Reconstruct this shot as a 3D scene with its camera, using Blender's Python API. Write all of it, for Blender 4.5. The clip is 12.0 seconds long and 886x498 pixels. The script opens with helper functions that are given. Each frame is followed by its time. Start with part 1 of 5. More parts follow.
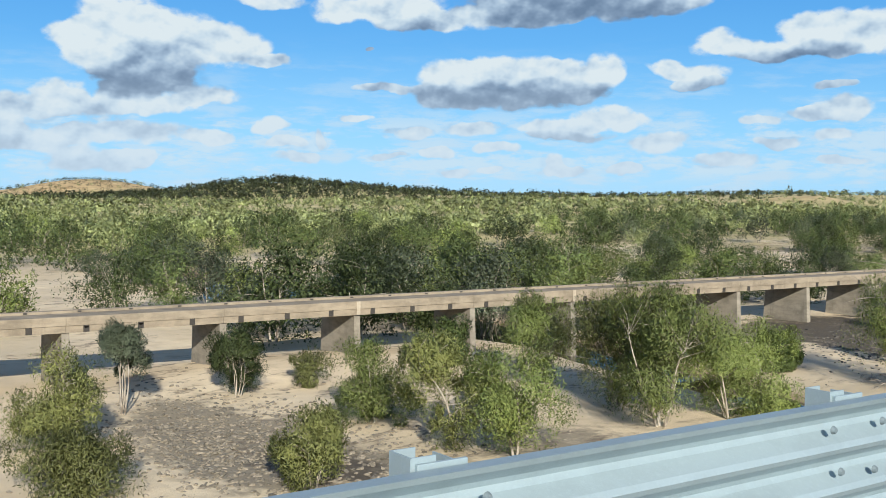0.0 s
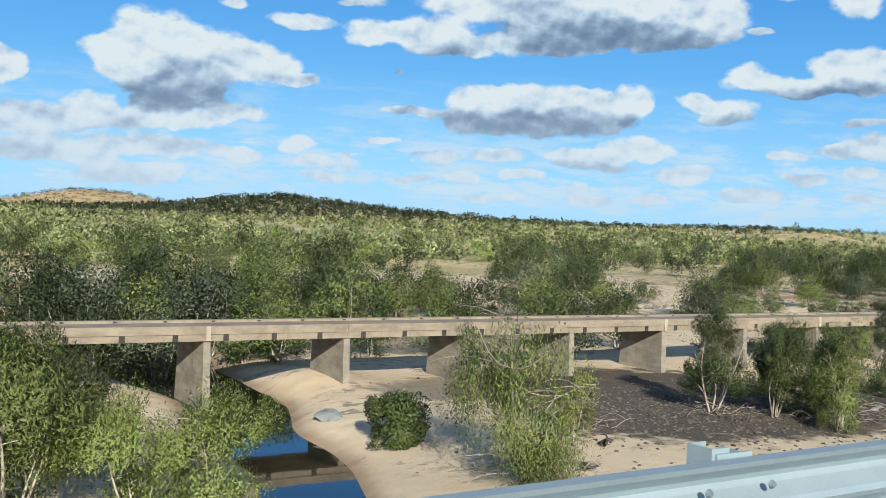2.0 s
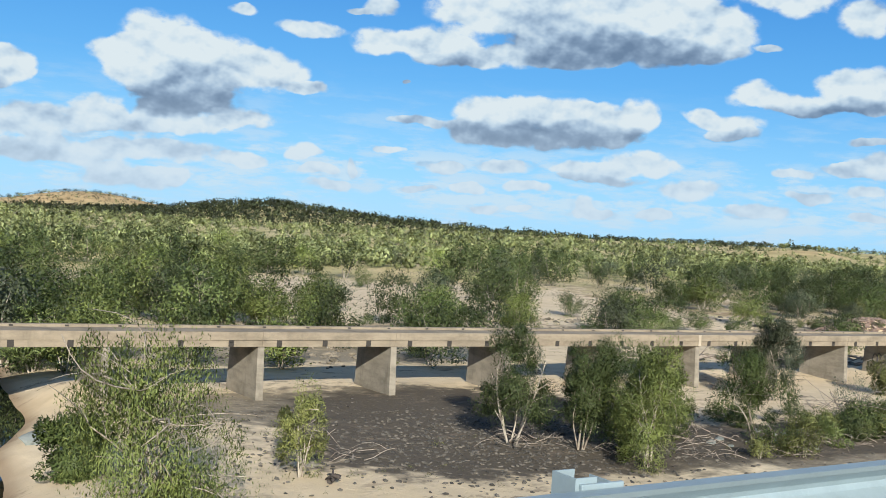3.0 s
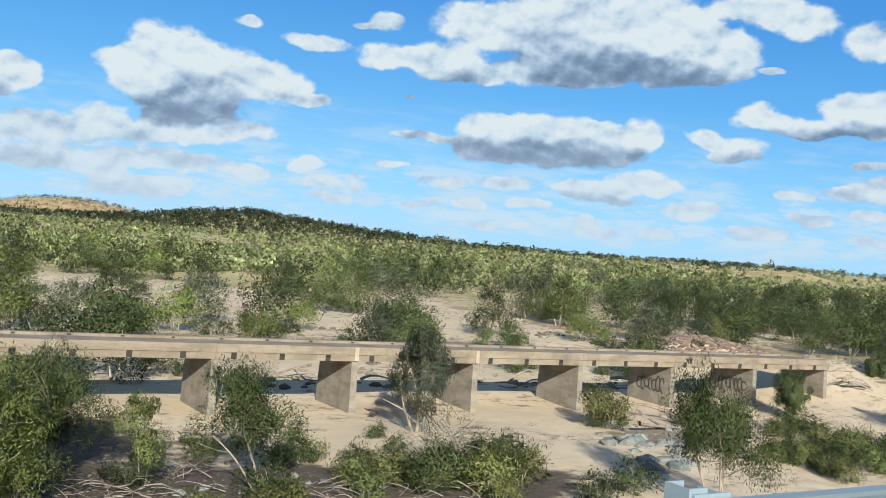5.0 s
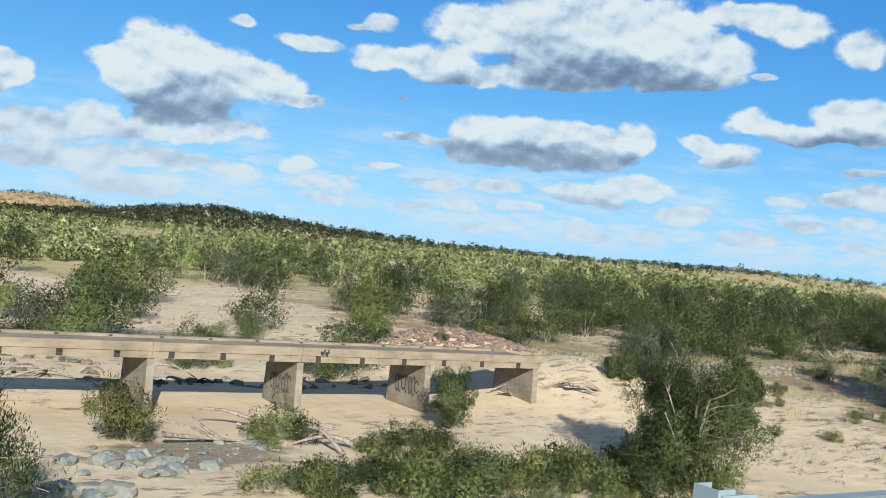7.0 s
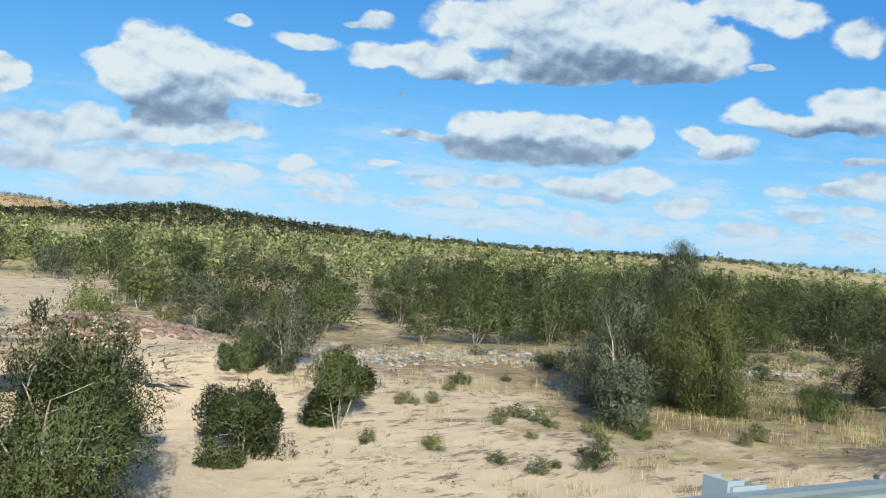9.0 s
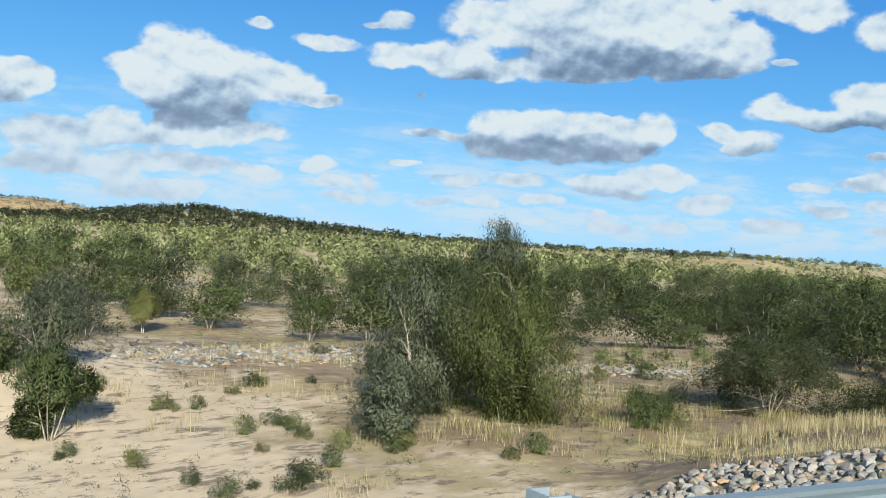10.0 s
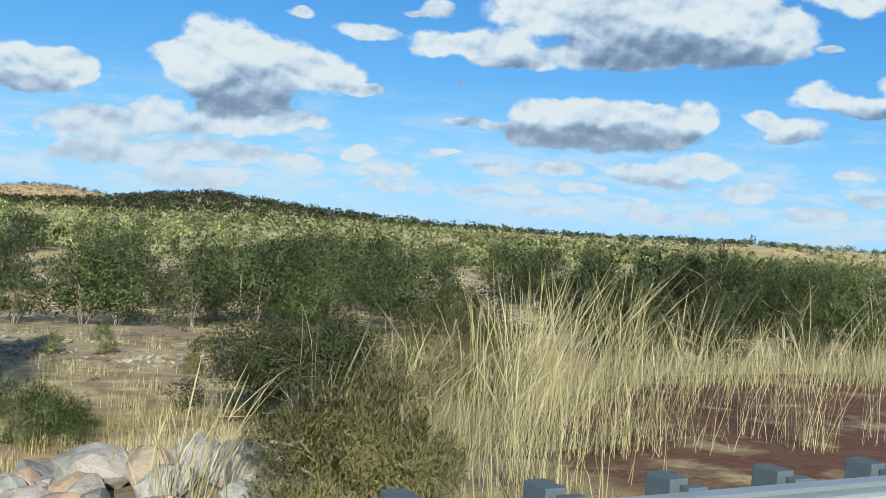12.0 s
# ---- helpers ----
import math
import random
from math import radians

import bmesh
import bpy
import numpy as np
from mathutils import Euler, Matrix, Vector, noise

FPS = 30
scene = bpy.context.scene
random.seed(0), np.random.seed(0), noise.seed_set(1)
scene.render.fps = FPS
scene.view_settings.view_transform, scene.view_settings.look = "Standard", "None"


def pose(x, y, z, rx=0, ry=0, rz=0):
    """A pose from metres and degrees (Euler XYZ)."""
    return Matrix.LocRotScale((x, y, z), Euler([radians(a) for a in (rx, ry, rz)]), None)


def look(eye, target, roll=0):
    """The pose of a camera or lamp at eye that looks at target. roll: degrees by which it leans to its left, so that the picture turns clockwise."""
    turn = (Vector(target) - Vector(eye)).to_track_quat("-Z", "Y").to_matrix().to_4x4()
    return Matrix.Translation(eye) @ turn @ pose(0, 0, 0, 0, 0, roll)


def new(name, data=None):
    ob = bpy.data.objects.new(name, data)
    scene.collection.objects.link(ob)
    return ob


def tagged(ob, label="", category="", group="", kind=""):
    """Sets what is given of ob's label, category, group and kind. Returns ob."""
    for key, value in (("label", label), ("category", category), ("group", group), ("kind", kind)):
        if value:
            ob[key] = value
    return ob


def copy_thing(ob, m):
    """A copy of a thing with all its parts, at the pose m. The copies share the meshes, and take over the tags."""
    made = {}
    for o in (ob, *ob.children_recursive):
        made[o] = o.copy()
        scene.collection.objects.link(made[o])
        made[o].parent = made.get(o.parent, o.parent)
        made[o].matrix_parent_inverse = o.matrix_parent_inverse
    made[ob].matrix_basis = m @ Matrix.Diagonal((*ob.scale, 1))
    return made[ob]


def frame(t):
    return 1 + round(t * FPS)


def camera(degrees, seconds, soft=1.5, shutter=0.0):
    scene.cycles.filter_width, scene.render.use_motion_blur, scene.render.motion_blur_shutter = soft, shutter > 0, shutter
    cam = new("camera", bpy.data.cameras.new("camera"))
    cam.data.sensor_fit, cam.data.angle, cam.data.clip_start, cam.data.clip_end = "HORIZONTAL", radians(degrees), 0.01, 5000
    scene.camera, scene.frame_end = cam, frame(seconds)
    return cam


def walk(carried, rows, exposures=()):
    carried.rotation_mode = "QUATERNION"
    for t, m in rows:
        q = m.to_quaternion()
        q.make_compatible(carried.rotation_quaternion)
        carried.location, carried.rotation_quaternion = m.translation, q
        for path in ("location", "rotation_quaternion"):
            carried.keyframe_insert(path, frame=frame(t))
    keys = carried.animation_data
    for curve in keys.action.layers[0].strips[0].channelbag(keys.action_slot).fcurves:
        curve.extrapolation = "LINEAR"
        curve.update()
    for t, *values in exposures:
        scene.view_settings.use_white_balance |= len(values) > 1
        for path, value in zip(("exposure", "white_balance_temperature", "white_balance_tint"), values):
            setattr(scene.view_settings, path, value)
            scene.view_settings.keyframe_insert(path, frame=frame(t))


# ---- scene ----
cam = camera(45.44, 12.0, soft=0.75)
walk(cam, [
    (0, pose(0.00, 0, 13.0, 87.24, -0.53, -34.87)),
    (0.5, pose(8.16, 0, 13.0, 87.67, -0.80, -34.45)),
    (1, pose(16.28, 0, 13.0, 88.08, -1.41, -34.12)),
    (1.5, pose(24.31, 0, 13.0, 88.34, -1.95, -33.82)),
    (2, pose(32.38, 0, 13.0, 88.52, -2.66, -33.60)),
    (2.5, pose(40.54, 0, 13.0, 88.74, -3.29, -33.44)),
    (3, pose(48.80, 0, 13.0, 89.06, -3.90, -33.38)),
    (5, pose(81.85, 0, 13.0, 89.89, -5.07, -33.33)),
    (5.5, pose(90.11, 0, 13.0, 89.90, -5.00, -33.33)),
    (6, pose(98.48, 0, 13.0, 89.93, -5.47, -33.53)),
    (6.5, pose(106.85, 0, 13.0, 89.97, -5.56, -33.63)),
    (7, pose(115.22, 0, 13.0, 90.04, -5.70, -33.80)),
    (9, pose(148.77, 0, 13.0, 89.84, -4.69, -33.78)),
    (9.5, pose(157.16, 0, 13.0, 89.76, -4.40, -33.26)),
    (10, pose(165.49, 0, 13.0, 89.72, -4.10, -32.58)),
    (10.5, pose(173.69, 0, 13.0, 89.57, -3.71, -31.78)),
    (11, pose(181.93, 0, 13.0, 89.36, -3.76, -31.18)),
    (11.5, pose(190.19, 0, 13.0, 89.14, -3.95, -30.76)),
    (12, pose(198.44, 0, 13.0, 88.96, -4.18, -30.39)),
])

# ---- sky, sun ----
scene.view_settings.exposure = 0.55
SUN_WAY = Vector((0.45, 1.0, -0.457)).normalized()
world = bpy.data.worlds.new("sky")
scene.world = world
world.use_nodes = True


class Nodes:
    """A small helper that strings shader nodes together."""

    def __init__(self, tree):
        self.tree = tree
        tree.nodes.clear()

    def put(self, value, socket):
        if value is None:
            return
        if isinstance(value, bpy.types.NodeSocket):
            self.tree.links.new(value, socket)
        else:
            socket.default_value = value

    def node(self, kind, *values):
        n = self.tree.nodes.new(kind)
        for value, socket in zip(values, n.inputs):
            self.put(value, socket)
        return n

    def math(self, op, *values, clamp=False):
        n = self.node("ShaderNodeMath", *values)
        n.operation, n.use_clamp = op, clamp
        return n.outputs[0]

    def vec(self, op, *values):
        n = self.node("ShaderNodeVectorMath")
        n.operation = op
        for value, socket in zip(values, n.inputs):
            self.put(value, socket)
        return n.outputs["Value"] if op in ("LENGTH", "DOT_PRODUCT", "DISTANCE") else n.outputs["Vector"]

    def noise(self, where, scale, detail=4.0, rough=0.55):
        n = self.node("ShaderNodeTexNoise")
        self.put(where, n.inputs["Vector"])
        n.inputs["Scale"].default_value = scale
        n.inputs["Detail"].default_value = detail
        n.inputs["Roughness"].default_value = rough
        return n.outputs["Fac"]

    def ramp(self, value, *stops):
        n = self.node("ShaderNodeValToRGB", value)
        els = n.color_ramp.elements
        while len(els) < len(stops):
            els.new(0.5)
        for el, (at, colour) in zip(els, stops):
            el.position = at
            el.color = (*colour, 1) if len(colour) == 3 else colour
        return n.outputs["Color"]

    def mix(self, fac, a, b, blend="MIX"):
        n = self.node("ShaderNodeMix")
        n.data_type, n.blend_type = "RGBA", blend
        self.put(fac, n.inputs[0])
        for value, socket in ((a, n.inputs[6]), (b, n.inputs[7])):
            if isinstance(value, tuple) and len(value) == 3:
                value = (*value, 1)
            self.put(value, socket)
        return n.outputs[2]

    def span(self, value, a, b, lo=0.0, hi=1.0):
        n = self.node("ShaderNodeMapRange", value, a, b, lo, hi)
        n.interpolation_type = "SMOOTHSTEP"
        return n.outputs[0]


def build_sky(nt):
    k = Nodes(nt)
    sky = k.node("ShaderNodeTexSky")
    sky.sky_type, sky.sun_disc, sky.sun_elevation = "NISHITA", False, radians(22.6)
    sky.sun_rotation = math.atan2(-SUN_WAY.x, -SUN_WAY.y)
    sky.altitude, sky.air_density, sky.dust_density, sky.ozone_density = 200.0, 1.0, 0.25, 2.2
    way = k.vec("NORMALIZE", k.node("ShaderNodeTexCoord").outputs["Generated"])
    sep = k.node("ShaderNodeSeparateXYZ", way)
    az = k.math("DEGREES", k.math("ARCTAN2", sep.outputs[0], sep.outputs[1]))
    el = k.math("DEGREES", k.math("ARCSINE", sep.outputs[2]))
    p = k.node("ShaderNodeCombineXYZ", az, el).outputs[0]
    # billowing edges: the place is warped at two sizes
    warp = k.node("ShaderNodeTexNoise")
    warp.noise_dimensions = "2D"
    k.put(p, warp.inputs["Vector"])
    warp.inputs["Scale"].default_value, warp.inputs["Detail"].default_value, warp.inputs["Roughness"].default_value = 0.42, 3.0, 0.5
    shift = k.vec("MULTIPLY", k.vec("SUBTRACT", warp.outputs["Color"], (0.5, 0.5, 0.5)), (1.5, 0.8, 0))
    q = k.vec("ADD", p, shift)
    clouds = []
    # a heaped cloud; azimuth, elevation, half width, half height, tone
    clouds += [(17.7, 8.98, 2.3, 1.29, 1.00), (15.7, 8.13, 1.4, 0.86, 0.95), (20.4, 8.30, 3.2, 1.29, 0.95), (23.4, 7.77, 2.1, 1.10, 0.90), (25.7, 7.06, 1.2, 0.40, 0.75), (16.8, 6.98, 1.8, 0.86, 0.95), (19.6, 6.98, 2.9, 0.80, 0.42), (19.1, 6.01, 3.1, 0.67, 0.22), (18.3, 5.36, 1.8, 0.37, 0.12)]
    # the bank below it; azimuth, elevation, half width, half height, tone
    clouds += [(11.8, 4.11, 2.7, 1.10, 0.72), (14.7, 4.92, 1.5, 0.98, 0.85), (16.5, 4.56, 2.3, 0.67, 0.70), (19.4, 4.77, 2.6, 0.58, 0.95), (22.4, 5.25, 1.8, 0.55, 0.75), (10.6, 6.86, 1.4, 0.86, 0.90), (9.1, 6.71, 2.8, 1.04, 0.95), (8.6, 5.88, 2.1, 0.43, 0.25)]
    # rows near the horizon; azimuth, elevation, half width, half height, tone
    clouds += [(14.6, 2.86, 2.6, 0.73, 0.80), (11.6, 2.58, 2.1, 0.55, 0.55), (18.5, 3.28, 3.2, 0.70, 0.75), (22.6, 3.11, 1.4, 0.46, 1.00), (16.6, 1.67, 2.6, 0.61, 0.65), (18.9, 2.02, 1.2, 0.40, 0.95), (25.7, 3.75, 1.0, 0.46, 0.95), (26.5, 2.91, 1.2, 0.34, 0.90), (27.2, 2.13, 1.4, 0.40, 0.80), (28.2, 3.13, 0.4, 0.55, 0.70)]
    # the great cloud; azimuth, elevation, half width, half height, tone
    clouds += [(34.3, 11.96, 2.8, 1.29, 0.95), (37.7, 12.65, 2.8, 1.84, 0.85), (40.6, 12.69, 4.3, 1.68, 0.80), (43.3, 12.54, 3.4, 1.77, 1.00), (45.9, 11.94, 2.1, 1.38, 0.95), (47.8, 11.30, 1.5, 1.16, 0.90), (29.6, 9.91, 2.1, 0.70, 1.00), (32.5, 10.03, 2.1, 0.92, 0.90), (35.7, 9.47, 2.3, 0.61, 0.75)]
    # its grey base; azimuth, elevation, half width, half height, tone
    clouds += [(39.0, 10.69, 3.8, 1.38, 0.42), (42.3, 10.16, 5.0, 0.80, 0.20), (46.3, 10.23, 2.1, 0.67, 0.35), (33.0, 9.18, 1.8, 0.37, 0.40), (25.6, 10.23, 1.6, 0.46, 0.80), (49.6, 10.49, 0.8, 0.21, 0.60), (39.4, 9.53, 2.8, 0.43, 0.30)]
    # a flat-based cloud; azimuth, elevation, half width, half height, tone
    clouds += [(37.2, 6.85, 2.1, 0.89, 1.00), (35.3, 6.64, 1.8, 0.80, 0.95), (39.6, 6.68, 2.1, 0.86, 0.95), (41.8, 6.53, 1.8, 0.83, 0.90), (43.6, 6.84, 1.1, 0.95, 1.00), (34.9, 5.50, 1.6, 0.75, 0.40), (38.6, 5.50, 4.6, 0.75, 0.12), (41.9, 5.75, 1.8, 0.60, 0.40), (31.9, 5.91, 2.1, 0.28, 0.65)]
    # smaller ones below it; azimuth, elevation, half width, half height, tone
    clouds += [(43.5, 4.26, 2.3, 0.70, 1.00), (40.8, 3.78, 2.1, 0.52, 0.85), (36.6, 3.70, 1.8, 0.49, 0.85), (41.5, 3.34, 2.3, 0.28, 0.40), (33.0, 3.52, 1.4, 0.40, 0.75), (34.5, 2.42, 1.2, 0.34, 0.90), (37.6, 2.59, 1.2, 0.34, 0.90), (46.4, 3.01, 1.9, 0.58, 0.90), (35.7, 1.42, 1.1, 0.28, 0.80), (37.6, 1.46, 0.7, 0.24, 0.85)]
    # puffs near the horizon; azimuth, elevation, half width, half height, tone
    clouds += [(40.8, 1.98, 0.9, 0.55, 0.90), (41.3, 1.51, 1.5, 0.28, 0.75), (44.6, 1.67, 1.2, 0.40, 0.75), (49.8, 2.01, 1.8, 0.43, 0.75), (31.9, 2.25, 1.2, 0.21, 0.70), (51.4, 4.27, 1.0, 0.34, 0.90), (54.0, 4.44, 1.5, 0.37, 0.60), (55.5, 4.68, 1.5, 0.73, 0.80), (54.9, 3.33, 1.2, 0.40, 0.90), (52.2, 3.02, 1.2, 0.34, 0.65)]
    # clouds towards the east; azimuth, elevation, half width, half height, tone
    clouds += [(49.2, 8.11, 1.4, 0.70, 1.00), (50.9, 7.80, 1.8, 0.52, 0.85), (51.8, 7.45, 1.8, 0.42, 0.30), (53.6, 8.59, 1.5, 0.95, 1.00), (55.3, 8.46, 1.3, 1.04, 0.90), (54.6, 7.71, 1.8, 0.40, 0.25), (46.6, 6.94, 1.1, 0.52, 1.00), (48.2, 6.49, 1.8, 0.58, 0.95), (48.3, 6.08, 1.5, 0.32, 0.35), (57.3, 8.52, 1.8, 1.10, 0.90)]
    # scraps high up; azimuth, elevation, half width, half height, tone
    clouds += [(49.6, 13.42, 2.1, 0.92, 0.90), (51.3, 12.81, 1.8, 0.92, 1.00), (47.7, 13.65, 1.5, 0.61, 0.85), (54.5, 12.03, 1.3, 1.04, 0.85), (22.3, 10.87, 0.9, 0.37, 0.85), (29.4, 11.66, 1.0, 0.52, 0.80), (28.2, 11.37, 0.8, 0.21, 0.65), (31.0, 7.85, 0.4, 0.15, 0.65), (30.1, 4.22, 0.9, 0.24, 0.80), (55.2, 5.93, 1.0, 0.24, 0.60), (55.4, 2.12, 1.3, 0.24, 0.70)]
    weight, tone = None, None
    for a, e, rx, ry, lit in clouds:
        d = k.node("ShaderNodeVectorMath", q, (1 / rx, 1 / ry, 0), (-a / rx, -e / ry, 0))
        d.operation = "MULTIPLY_ADD"
        w = k.math("SUBTRACT", 1.2, k.vec("LENGTH", d.outputs[0]), clamp=True)
        weight = w if weight is None else k.math("ADD", weight, w)
        tone = k.math("MULTIPLY", w, lit) if tone is None else k.math("MULTIPLY_ADD", w, lit, tone)
    fine = k.noise(k.vec("MULTIPLY", p, (0.8, 1.1, 1)), 1.15, 6.0, 0.54)
    lump = k.noise(k.vec("MULTIPLY", p, (0.75, 1.0, 1)), 0.75, 3.0, 0.5)
    lump_up = k.noise(k.vec("MULTIPLY", k.vec("ADD", p, (-0.2, 0.42, 0)), (0.75, 1.0, 1)), 0.75, 3.0, 0.5)
    inside = k.span(weight, 0.0, 0.35)
    body = k.math("ADD", weight, k.math("MULTIPLY", k.math("SUBTRACT", fine, 0.5), k.math("MULTIPLY", inside, 0.95)))
    body = k.math("ADD", body, k.math("MULTIPLY", k.math("SUBTRACT", lump, 0.5), k.math("MULTIPLY", inside, 0.7)))
    cover = k.span(body, 0.10, 0.50)
    lift = k.math("DIVIDE", tone, k.math("MAXIMUM", weight, 0.05))
    lift = k.math("ADD", lift, k.math("MULTIPLY", k.math("SUBTRACT", lump, lump_up), 1.5))
    lift = k.math("ADD", lift, k.math("MULTIPLY", k.math("SUBTRACT", fine, 0.5), 0.10))
    lift = k.mix(k.span(weight, 0.02, 0.30), (0.86, 0.86, 0.86), k.node("ShaderNodeCombineXYZ", lift, lift, lift).outputs[0])
    white = k.ramp(lift, (0.05, (0.20, 0.285, 0.42)), (0.30, (0.30, 0.40, 0.55)), (0.56, (0.52, 0.64, 0.79)), (0.80, (0.79, 0.88, 0.96)), (1.0, (0.96, 0.99, 1.0)))
    # thin streaks near the horizon, and unseen dim cloud added overhead to mute the skylight
    streak = k.noise(k.vec("MULTIPLY", p, (0.35, 1.6, 1)), 0.7, 6.0, 0.6)
    bank = k.noise(k.vec("MULTIPLY", p, (0.30, 1.0, 1)), 0.85, 8.0, 0.62)
    bank = k.math("MULTIPLY", k.span(bank, 0.46, 0.60), k.math("MULTIPLY", k.span(el, 5.5, 3.5), k.span(el, 0.6, 1.6)))
    streak = k.math("MULTIPLY", k.span(streak, 0.46, 0.66), k.math("MULTIPLY", k.span(el, 9.0, 1.5), k.span(el, -0.5, 1.0)))
    clear = k.ramp(k.span(el, -2.0, 26.0), (0.0, (0.29, 0.62, 0.93)), (0.10, (0.20, 0.55, 0.91)), (0.3, (0.075, 0.375, 0.81)), (0.55, (0.035, 0.265, 0.70)), (1.0, (0.03, 0.20, 0.58)))
    blue = k.mix(0.82, k.mix(1.0, sky.outputs[0], (0.085, 0.085, 0.085), "MULTIPLY"), clear)
    cover = k.math("MAXIMUM", cover, k.math("MULTIPLY", k.math("MAXIMUM", streak, bank), 0.72))
    rest = k.noise(k.vec("MULTIPLY", p, (0.06, 0.14, 1)), 1.0, 5.0, 0.6)
    rest = k.math("MULTIPLY", k.span(rest, 0.40, 0.55), k.span(el, 17.0, 24.0))
    cover = k.math("MAXIMUM", cover, k.math("MULTIPLY", rest, 0.9))
    white = k.mix(k.span(el, 17.0, 26.0), white, (0.26, 0.25, 0.24))
    white = k.mix(k.span(el, 7.5, 0.5, 0.0, 0.72), white, (0.78, 0.89, 1.0))
    white = k.mix(k.math("MULTIPLY", bank, k.math("SUBTRACT", 1.0, k.span(weight, 0.0, 0.3))), white, (0.84, 0.93, 1.0))
    bright = k.mix(1.0, white, (0.645, 0.710, 0.745), "MULTIPLY")
    colour = k.mix(cover, blue, bright)
    back = k.node("ShaderNodeBackground", colour, 0.80)
    out = k.node("ShaderNodeOutputWorld")
    nt.links.new(back.outputs[0], out.inputs[0])


build_sky(world.node_tree)
sun = new("sun", bpy.data.lights.new("sun", "SUN"))
sun.data.energy, sun.data.angle, sun.data.color = 5.0, radians(0.6), (1.0, 0.95, 0.84)
sun.matrix_world = look((0, -40, 60), Vector((0, -40, 60)) + SUN_WAY)

# ---- noise on the plan ----


def lattice(ix, iy, seed):
    n = (ix.astype(np.int64) * 374761393 + iy.astype(np.int64) * 668265263 + seed * 974711) & 0xFFFFFFFF
    n = ((n ^ (n >> 13)) * 1274126177) & 0xFFFFFFFF
    return ((n ^ (n >> 16)) & 0xFFFF) / 65535.0


def vnoise(x, y, size, seed=0):
    """Smooth noise from 0 to 1 with bumps about size metres apart."""
    x, y = np.asarray(x, float) / size, np.asarray(y, float) / size
    ix, iy = np.floor(x), np.floor(y)
    fx, fy = x - ix, y - iy
    fx, fy = fx * fx * (3 - 2 * fx), fy * fy * (3 - 2 * fy)
    a, b = lattice(ix, iy, seed), lattice(ix + 1, iy, seed)
    c, d = lattice(ix, iy + 1, seed), lattice(ix + 1, iy + 1, seed)
    return (a * (1 - fx) + b * fx) * (1 - fy) + (c * (1 - fx) + d * fx) * fy


def step(a, b, x):
    t = np.clip((np.asarray(x, float) - a) / (b - a), 0, 1)
    return t * t * (3 - 2 * t)


def hump(x, y, cx, cy, sx, sy):
    return np.exp(-((x - cx) / sx) ** 2 - ((y - cy) / sy) ** 2)


WATER = 0.35


def channel(y):
    return 53.6 + 0.25 * np.clip(y - 40, -14, 27) + 0.06 * np.maximum(0, y - 80) + 0.5 * np.sin(y * 0.3)


def height_at(x, y):
    """The lie of the land."""
    x, y = np.asarray(x, float), np.asarray(y, float)
    z = 1.3 + 2.8 * step(162, 198, x) * (1 - 0.75 * step(72, 105, y))
    z = z + 2.4 * hump(x, y, 175, 70, 9, 10) + 3.5 * hump(x, y, 173, 86, 10, 6)
    z = z + 0.9 * hump(x, y, 33, 64, 12, 6) + 1.1 * hump(x, y, 66.5, 68, 4, 5) + 0.5 * hump(x, y, 128, 70, 16, 5)
    calm = 1 - step(150, 300, y)
    z = z + calm * (0.5 * (vnoise(x, y, 17, 1) - 0.5) + 0.22 * (vnoise(x, y, 5, 2) - 0.5) + 0.07 * (vnoise(x, y, 1.6, 3) - 0.5))
    z = z - 1.9 * np.exp(-((x - channel(y)) / (3.1 + 1.6 * step(50, 70, y))) ** 2) * (1 - step(150, 210, y)) * step(-60, -30, y)
    # embankment of the road at its end, with the rock batter
    d = np.hypot(np.maximum(0, 200.5 - x) * 2.0, np.maximum(0, np.maximum(y - 6.3 - 3.6 * step(203.5, 208, x), -14 - y)))
    z = np.maximum(z, 11.4 - 0.268 * d)
    d = np.hypot(np.maximum(0, x + 60), np.maximum(0, np.maximum(y - 6, -14 - y)))
    z = np.maximum(z, 11.35 - 0.5 * d)
    # plain and ridges
    far = step(230, 560, y)
    z = z + 0.0045 * np.maximum(0, y - 170)
    z = z + far * (27 * hump(x, y, 485, 1660, 135, 160) + 22 * hump(x, y, 585, 1230, 120, 200) + 5 * hump(x, y, 740, 1130, 190, 260)
                   + 6 * hump(x, y, 560, 690, 170, 200) + 9 * hump(x, y, 1040, 960, 330, 170) + 14 * hump(x, y, 985, 730, 50, 60)
                   + 18 * hump(x, y, 1560, 900, 420, 330) + 4 * (vnoise(x, y, 160, 5) - 0.5) + 2.5 * (vnoise(x, y, 60, 6) - 0.5))
    return z - 0.02 * np.maximum(0, np.hypot(x, y) - 1900)


def level(x, y):
    return float(height_at(x, y))


# ---- materials ----


def material(name):
    m = bpy.data.materials.new(name)
    m.use_nodes = True
    return m, Nodes(m.node_tree)


